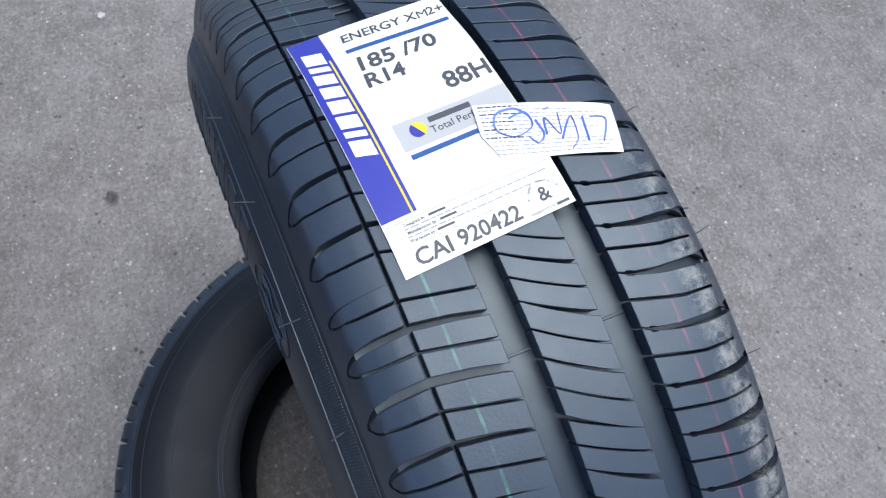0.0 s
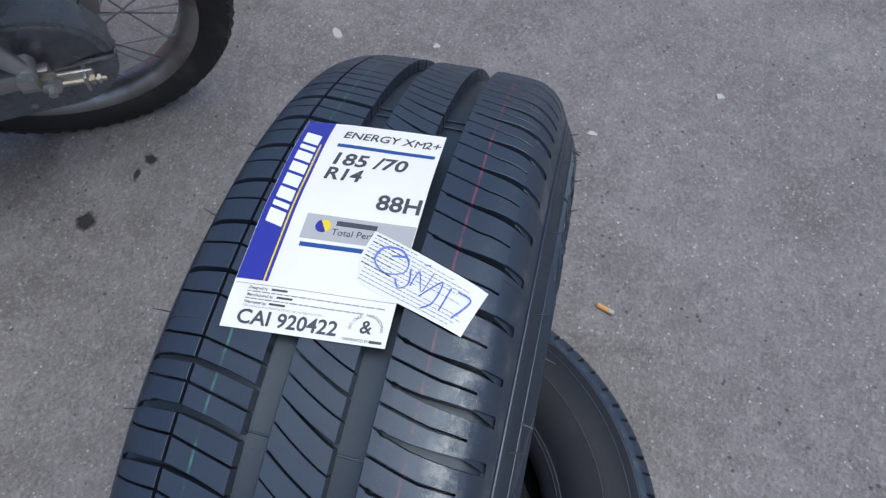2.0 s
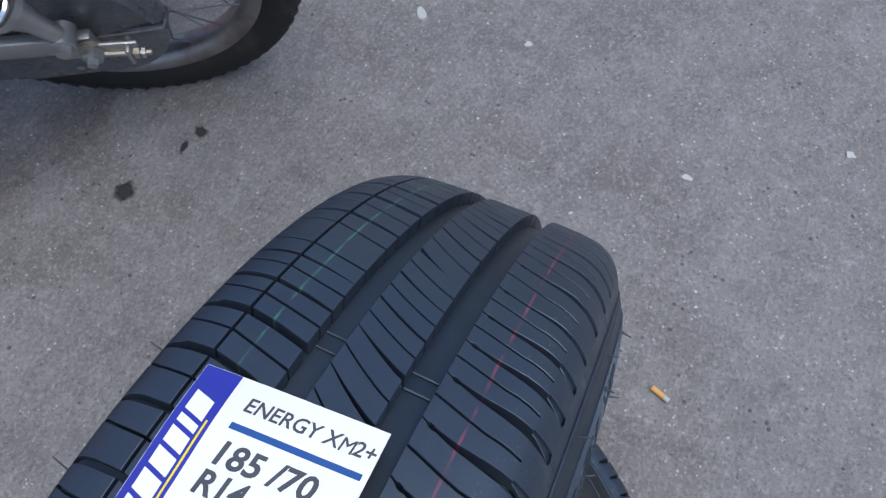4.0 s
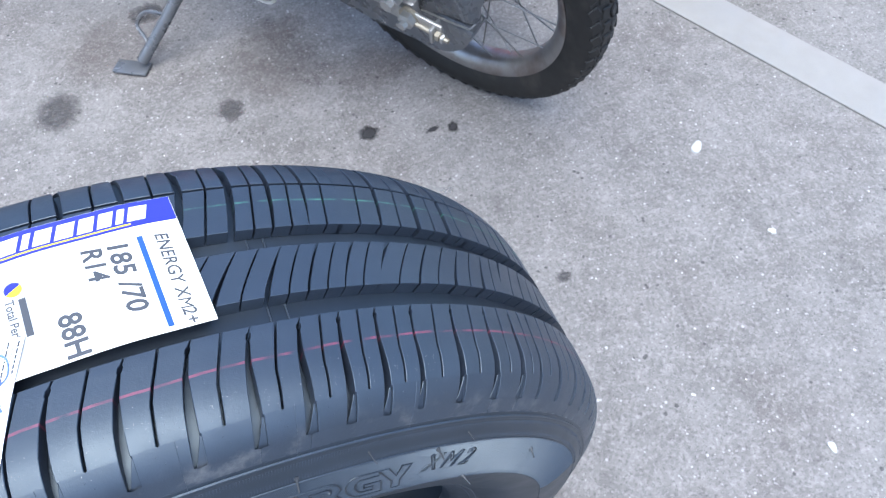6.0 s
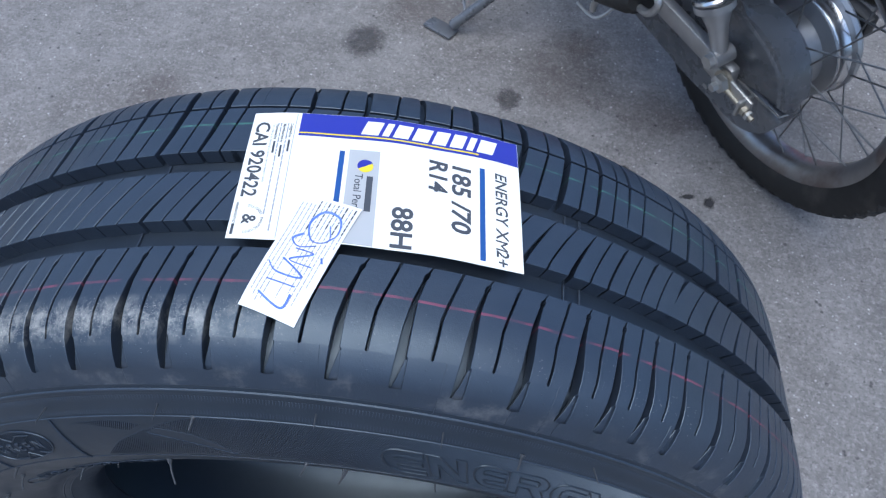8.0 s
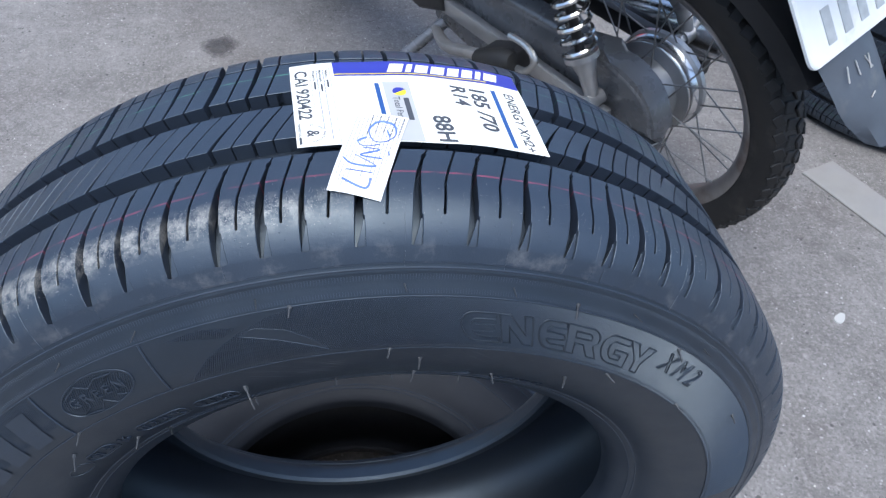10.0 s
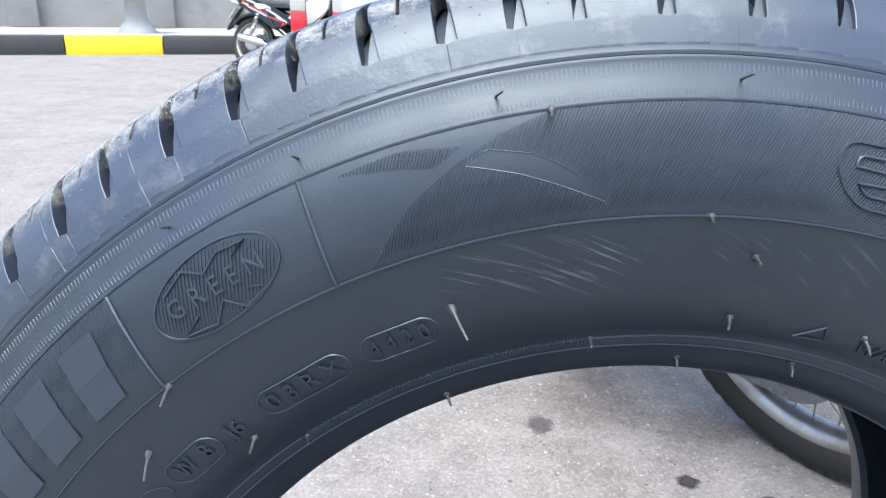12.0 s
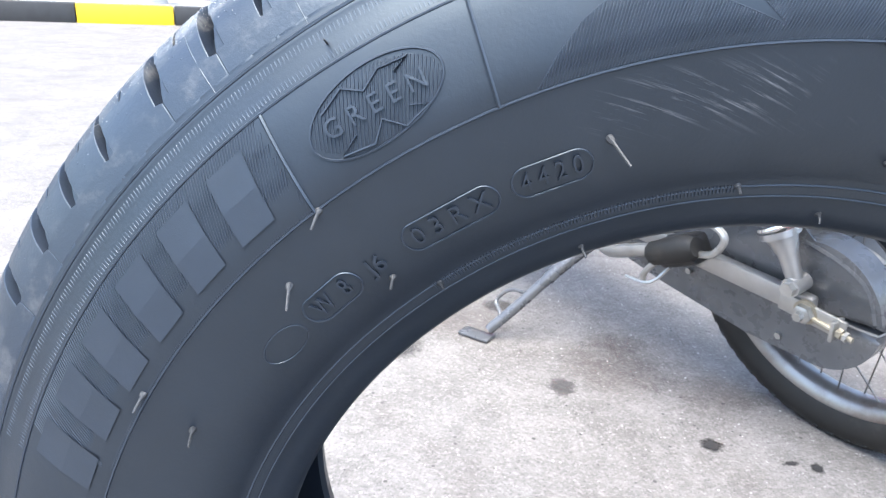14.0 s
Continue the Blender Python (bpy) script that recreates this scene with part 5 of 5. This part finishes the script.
    part("under_tail", block((0.22, 0.12, 0.06), (-0.13, 0, 0.7), Matrix.Rotation(radians(18), 4, "Y"), 0.015), M_DARK, bike)
    rail = tube(spline([(0.06, 0.125, 0.712), (-0.1, 0.13, 0.77), (-0.27, 0.12, 0.83), (-0.33, 0.06, 0.85), (-0.33, -0.06, 0.85), (-0.27, -0.12, 0.83), (-0.1, -0.13, 0.77), (0.06, -0.125, 0.712)], 6), 0.013, 10)
    part("grab_rail", rail, M_SCUFF, bike, "scuffed black and silver grab rail")
    # seat
    bm = bmesh.new()
    rows = []
    for k in range(13):
        t = k / 12
        x = -0.2 + 0.78 * t
        z = 0.84 - 0.098 * math.sin(min(1.0, t * 1.25) * math.pi * 0.55) - 0.02 * max(0, t - 0.7)
        half = 0.12 - 0.02 * abs(t - 0.35) - 0.05 * max(0, t - 0.6)
        end = 0.03 if k in (0, 12) else 0.0
        rows.append([bm.verts.new((x, v * (half - end * 0.4), z + d - end)) for v, d in ((-1, -0.065), (-1.02, -0.025), (-0.8, 0.002), (-0.4, 0.012), (0, 0.014), (0.4, 0.012), (0.8, 0.002), (1.02, -0.025), (1, -0.065))])
    for p, q in zip(rows, rows[1:]):
        for k in range(8):
            bm.faces.new((p[k], p[k + 1], q[k + 1], q[k]))
    for p in (rows[0], rows[-1]):
        bm.faces.new(p)
    seat = part("seat", bm, M_SEAT, bike, "black vinyl dual seat with piping")
    for side in (1, -1):
        part("piping", tube([(-0.19 + 0.74 * k / 10, side * 0.119 * (1 - 0.4 * max(0, k / 10 - 0.6)), 0.807 - 0.098 * math.sin(min(1, k / 10 * 1.25) * 1.73)) for k in range(11)], 0.003, 6), M_SEAT, seat)
    # side fairings
    for side in (1, -1):
        outline = [(-0.16, 0.79), (-0.128, 0.69), (-0.016, 0.632), (0.182, 0.535), (0.29, 0.468), (0.37, 0.43), (0.43, 0.462), (0.5, 0.485), (0.6, 0.5), (0.66, 0.51), (0.62, 0.55), (0.5, 0.6), (0.36, 0.66), (0.2, 0.73), (0.0, 0.775), (-0.13, 0.805)]
        y0, y1 = (0.1, 0.138) if side > 0 else (-0.138, -0.1)
        fairing = part("side_fairing", panel(outline, y0, y1, 0.014), M_FAIR, bike, "glossy black side fairing with red stripe and graphics")
        y = 0.1386 * side
        lift = 0.0012 * side

        def decal(points, material, name="graphic"):
            part(name, panel(points, y, y + lift), material, fairing, smooth=False)

        decal([(0.513, 0.493), (0.39, 0.526), (0.262, 0.570), (0.262, 0.583), (0.39, 0.538), (0.5, 0.5)], M_RED, "red_stripe")
        decal([(0.505, 0.491), (0.444, 0.464), (0.468, 0.488), (0.455, 0.503)], M_RED, "red_stripe")
        decal([(0.262, 0.593), (0.15, 0.636), (0.035, 0.684), (0.035, 0.691), (0.15, 0.645), (0.262, 0.602)], M_RED, "red_stripe")
        decal([(-0.07, 0.732), (-0.13, 0.758), (-0.13, 0.764), (-0.07, 0.739)], M_RED, "red_stripe")
        # plain slanted shapes in place of the model name
        for k in range(6):
            x0, z0 = 0.262 - k * 0.0395, 0.562 + k * 0.0152
            decal([(x0, z0), (x0 - 0.031, z0 + 0.012), (x0 - 0.039, z0 + 0.035), (x0 - 0.008, z0 + 0.023)], M_SILVERPRINT)
        for n, points in enumerate(([(0.052, 0.643), (0.018, 0.658), (-0.035, 0.69), (-0.09, 0.738), (-0.062, 0.722), (-0.018, 0.698), (0.01, 0.676)], [(0.006, 0.692), (-0.03, 0.693), (-0.102, 0.713), (-0.066, 0.716), (-0.03, 0.71), (-0.005, 0.705)])):
            part("graphic", panel(points, y + lift * n, y + lift * (n + 1)), M_SILVERPRINT, fairing, smooth=False)
            part("graphic_rim", tube([(px, y + lift * (n + 1), pz) for px, pz in points], 0.0018, 5, loop=True), M_ORANGE, fairing)
        decal([(0.544, 0.501), (0.422, 0.571), (0.382, 0.595), (0.268, 0.634), (0.285, 0.62), (0.422, 0.556), (0.363, 0.561)], side_paint, "pale_panel")
        decal([(0.343, 0.611), (0.283, 0.641), (0.31, 0.662), (0.21, 0.7), (0.07, 0.71), (0.088, 0.68), (0.145, 0.65), (0.2, 0.652), (0.25, 0.632)], side_paint, "pale_panel")
        part("side_trim", tube(spline([(0.09, 0.136 * side, 0.712), (-0.01, 0.136 * side, 0.74), (-0.14, 0.13 * side, 0.781), (-0.2, 0.11 * side, 0.8)], 5), [0.004] + [0.011] * 14 + [0.006], 10), M_SCUFF, fairing, "scuffed silver and black trim rail")
        # leg shield wing and lower skirt
        shield = [(0.572, 0.552), (0.66, 0.522), (0.77, 0.482), (0.825, 0.474), (0.88, 0.5), (1.0, 0.575), (1.07, 0.66), (1.09, 0.86), (1.03, 0.9), (0.92, 0.8), (0.8, 0.72), (0.7, 0.655), (0.625, 0.59)]
        y0, y1 = (0.15, 0.2) if side > 0 else (-0.2, -0.15)
        wing = part("leg_shield", panel(shield, y0, y1, 0.016), side_paint, bike, "scuffed white leg shield with dark vent")
        part("vent", panel([(0.735, 0.536), (0.61, 0.565), (0.66, 0.605), (0.73, 0.595)], 0.2005 * side, 0.2025 * side), M_DARK, wing, smooth=False)
        skirt = [(0.6, 0.53), (0.655, 0.47), (0.72, 0.395), (0.77, 0.38), (0.85, 0.362), (0.915, 0.432), (0.94, 0.5), (0.84, 0.535), (0.7, 0.56)]
        y0, y1 = (0.125, 0.165) if side > 0 else (-0.165, -0.125)
        part("lower_skirt", panel(skirt, y0, y1, 0.014), M_FAIR, bike)
        part("pillion_stay", tube(spline([(0.385, 0.14 * side, 0.42), (0.31, 0.158 * side, 0.54), (0.247, 0.158 * side, 0.636), (0.236, 0.156 * side, 0.65), (0.262, 0.148 * side, 0.655), (0.33, 0.142 * side, 0.628)], 5), 0.006, 8), M_DARK, bike)
        part("fork_leg", tube([(1.225, 0.075 * side, 0.284), (1.17, 0.075 * side, 0.48), (1.08, 0.06 * side, 0.8)], [0.02, 0.021, 0.017], 12), M_ALLOY, bike, "alloy front fork leg")
    part("front_shield", block((0.06, 0.34, 0.36), (1.02, 0, 0.74), Matrix.Rotation(radians(-24), 4, "Y"), 0.026, segments=3), M_FAIR, bike)
    part("inner_shield", block((0.05, 0.26, 0.3), (0.93, 0, 0.62), Matrix.Rotation(radians(-28), 4, "Y"), 0.02, segments=3), M_DARK, bike)
    part("front_mudguard", lathe([(-0.05, 0.3), (-0.035, 0.318), (0, 0.325), (0.035, 0.318), (0.05, 0.3), (0.034, 0.313), (0, 0.32), (-0.034, 0.313)], 48, closed=True), M_FAIR, bike, m=Matrix.Translation((1.225, 0, 0.284)))
    part("handlebar", tube(spline([(0.96, 0.34, 0.99), (0.99, 0.26, 1.0), (1.02, 0.1, 0.97), (1.02, -0.1, 0.97), (0.99, -0.26, 1.0), (0.96, -0.34, 0.99)], 6), 0.011, 10), M_DARK, bike)
    part("headlamp_cowl", block((0.16, 0.3, 0.15), (1.07, 0, 0.98), Matrix.Rotation(radians(-15), 4, "Y"), 0.045, segments=3), M_FAIR, bike)
    return bike


motorcycle("motorcycle", pose(-0.571, -0.766, 0.0) @ pose(0, 0, 0, 0, 0, -57.3) @ pose(0, 0, 0, -12.4), "black underbone motorcycle leaning on its side stand", M_PEARL)

# ---- small things on the asphalt ----
def blot(name, x, y, size, seed, material, label, stretch=1.0, turn=0.0, thick=0.0012):
    rnd = random.Random(seed)
    bm = bmesh.new()
    ring, low = [], []
    count = 22
    waves = [(rnd.uniform(0.06, 0.18), rnd.randint(2, 6), rnd.uniform(0, 6)) for _ in range(3)]
    for k in range(count):
        a = 2 * math.pi * k / count
        r = size * (1 + sum(h * math.sin(n * a + p) for h, n, p in waves))
        c, s = math.cos(a) * r * stretch, math.sin(a) * r
        px, py = c * math.cos(turn) - s * math.sin(turn), c * math.sin(turn) + s * math.cos(turn)
        ring.append(bm.verts.new((px * 0.93, py * 0.93, thick)))
        low.append(bm.verts.new((px, py, -0.001)))
    bm.faces.new(ring)
    for k in range(count):
        j = (k + 1) % count
        bm.faces.new((low[k], low[j], ring[j], ring[k]))
    ob = part(name, bm, material, None, m=pose(x, y, 0))
    return tagged(ob, label, "stain")


for k, (x, y, size, mat_, stretch) in enumerate(((-0.334, -0.692, 0.020, M_OIL, 1.2), (0.187, -0.981, 0.05, M_DAMP, 1.2), (-0.115, -0.857, 0.03, M_DAMP, 1.2), (-0.448, -0.655, 0.008, M_OIL, 1.6), (-0.485, -0.645, 0.011, M_OIL, 1.4), (-0.52, -0.279, 0.014, M_DAMP, 1.2), (-0.252, -1.039, 0.055, M_SMEAR, 1.4), (0.722, -2.086, 0.055, M_OIL, 1.7), (0.62, -2.2, 0.02, M_OIL, 1.5), (0.85, -2.0, 0.015, M_OIL, 1.2), (0.3, -1.35, 0.05, M_DAMP, 1.2), (-0.02, -1.2, 0.035, M_DAMP, 1.4))):
    blot("oil_stain", x, y, size, k + 3, mat_, "dark dried oil stain on the asphalt" if mat_ == M_OIL else "faded old oil stain on the asphalt", stretch, k * 1.1)
for k, (x, y, size, stretch) in enumerate(((-0.867, -0.423, 0.0085, 1.9), (-0.731, 0.112, 0.006, 1.3), (-0.878, -0.219, 0.006, 1.2), (-1.15, 0.05, 0.009, 1.3), (-0.875, 0.329, 0.006, 1.4))):
    tagged(blot("paper_scrap", x, y, size, k + 31, M_CHIP, "", stretch, 0.6 + k, 0.0025), "small pale scrap lying on the asphalt", "litter")
butt = empty("cigarette_butt", pose(-0.386, 0.185, 0.0042, 0, 0, 72))
tagged(butt, "tan cigarette butt with a pale end on the asphalt", "litter")
part("filter", tube([(-0.014, 0, 0), (0.006, 0, 0)], 0.004, 12), M_TAN, butt, "tan paper filter")
part("burnt_end", tube([(0.0062, 0, 0), (0.0135, 0, 0)], [0.004, 0.0036], 12), M_CHIP, butt, "white paper end")

for k, (x, y, size, stretch) in enumerate(((-0.22, -0.93, 0.1, 1.5), (-0.4, -0.86, 0.07, 1.8), (0.05, -1.12, 0.09, 1.6), (0.55, -0.75, 0.08, 1.4))):
    blot("oily_smear", x, y, size, k + 60, M_SMEAR, "brownish oily smear on the asphalt", stretch, 2.0 + k, 0.0009 + 0.0002 * k)
# pale scrapes
blot("pale_scrape", -0.384, -0.527, 0.009, 90, M_SCRAPE, "pale scraped streak on the asphalt", 7.0, 2.75, 0.0008)
# pale grit strewn over the asphalt
rng = random.Random(21)
verts, faces = [], []
for _ in range(900):
    x, y, size = rng.uniform(-1.4, 1.4), rng.uniform(-2.2, 0.9), 0.0006 + 0.0019 * rng.random() ** 3
    k, a = len(verts), rng.uniform(0, 3)
    verts += [(x + size * math.cos(a + q * 1.57) * rng.uniform(0.7, 1.3), y + size * math.sin(a + q * 1.57), 0.0) for q in range(4)] + [(x, y, size * 0.9)]
    faces += [(k + q, k + (q + 1) % 4, k + 4) for q in range(4)]
grit = mesh_part("grit", verts, faces, M_SAND, None, "", False)
tagged(grit, "pale grit strewn over the asphalt", "grit", kind="stuff")

# painted line
line = mesh_part("road_line", [(-0.975, -0.86, 0.004), (-1.155, -0.42, 0.004), (-1.9, 1.4, 0.004), (-2.0, 1.36, 0.004), (-1.25, -0.46, 0.004), (-1.07, -0.9, 0.004), (-0.975, -0.86, -0.002), (-1.155, -0.42, -0.002), (-1.9, 1.4, -0.002), (-2.0, 1.36, -0.002), (-1.25, -0.46, -0.002), (-1.07, -0.9, -0.002)],
                 [(0, 5, 4, 1), (1, 4, 3, 2), (0, 1, 7, 6), (1, 2, 8, 7), (2, 3, 9, 8), (3, 4, 10, 9), (4, 5, 11, 10), (5, 0, 6, 11)], M_ROADWHITE, None, "", False)
line.location = (-0.022, 0.031, 0)
tagged(line, "worn white painted line on the asphalt", "road marking", kind="structure")

# ---- far side of the street ----
kerb = empty("kerb", pose(4.1, -10.35, 0, 0, 0, 20.5))
tagged(kerb, "black and yellow painted concrete kerb", "kerb", kind="structure")
for k in range(-9, 9):
    part("kerb_stone", block((1.255, 0.3, 0.27), (0.63 + k * 1.265, -0.15, 0.125), None, 0.02), M_KERBYELLOW if k % 2 == 0 else M_KERBBLACK, kerb)
pavement = part("pavement", block((30, 6, 0.24), (0, -3.31, 0.12)), M_CONCRETE, None, m=pose(4.1, -10.35, 0, 0, 0, 20.5))
tagged(pavement, "grey concrete pavement behind the kerb", "pavement", kind="structure")
far_wall = empty("wall_far", pose(4.1, -10.35, 0, 0, 0, 20.5))
tagged(far_wall, "long grey concrete wall with piers", "wall", kind="structure")
part("wall_face", block((30, 0.25, 3.2), (0, -4.2, 1.84)), M_FARWALL, far_wall)
for k in range(-6, 7):
    part("pier", block((0.5, 0.4, 3.3), (k * 2.3, -4.0, 1.89), None, 0.03), M_FARWALL, far_wall)
pedestal = empty("stone_table", pose(4.95, -11.6, 0.24))
tagged(pedestal, "grey concrete table on a flared pedestal", "table")
part("pedestal", lathe([(0, 0.3), (0.08, 0.26), (0.2, 0.17), (0.5, 0.15), (0.62, 0.2)], 20), M_CONCRETE, pedestal, m=Matrix.Rotation(radians(90), 4, "X"))
part("tabletop", lathe([(0.62, 0.5), (0.65, 0.53), (0.69, 0.53), (0.71, 0.5)], 32), M_CONCRETE, pedestal, m=Matrix.Rotation(radians(90), 4, "X"))
motorcycle("motorcycle", pose(2.3, -8.3, 0.0) @ pose(0, 0, 0, 0, 0, 158) @ pose(0, 0, 0, -11), "white underbone motorcycle parked by the far kerb", M_PEARL)


def barrier(x, y, turn):
    post = empty("barrier", pose(x, y, 0, 0, 0, turn))
    tagged(post, "red and white striped barrier on a yellow foot", "barrier")
    for k in range(5):
        part("stripe", block((0.16, 0.1, 0.25), (0, 0, 0.525 + k * 0.252), None, 0.01), M_RED if k % 2 == 0 else M_CHIP, post)
    part("foot", panel([(-0.22, 0.0), (-0.12, 0.0), (0.08, 0.4), (0.06, 0.46), (-0.08, 0.46), (-0.08, 0.3)], -0.05, 0.05, 0.01), M_KERBYELLOW, post, "yellow painted foot")
    return post


barrier(1.62, -7.7, 180)
barrier(1.1, -7.2, 180)
van = empty("van", pose(-1.7, -7.6, 0, 0, 0, 4))
tagged(van, "red panel van parked across the street", "van")
part("body", block((3.6, 1.6, 1.6), (0, 0, 1.2), None, 0.14, segments=3), M_RED, van)
part("bumper", block((3.66, 1.64, 0.2), (0, 0, 0.42), None, 0.05), M_DARK, van)
part("window_band", block((2.2, 1.61, 0.42), (0.4, 0, 1.62), None, 0.05), M_FAIR, van, "dark side windows")
for x in (-1.15, 1.15):
    for y in (-0.72, 0.72):
        part("wheel", lathe([(-0.1, 0.2), (-0.1, 0.29), (-0.07, 0.32), (0.07, 0.32), (0.1, 0.29), (0.1, 0.2), (0.07, 0.16)], 32), M_OLD, van, m=Matrix.Translation((x, y, 0.32)))
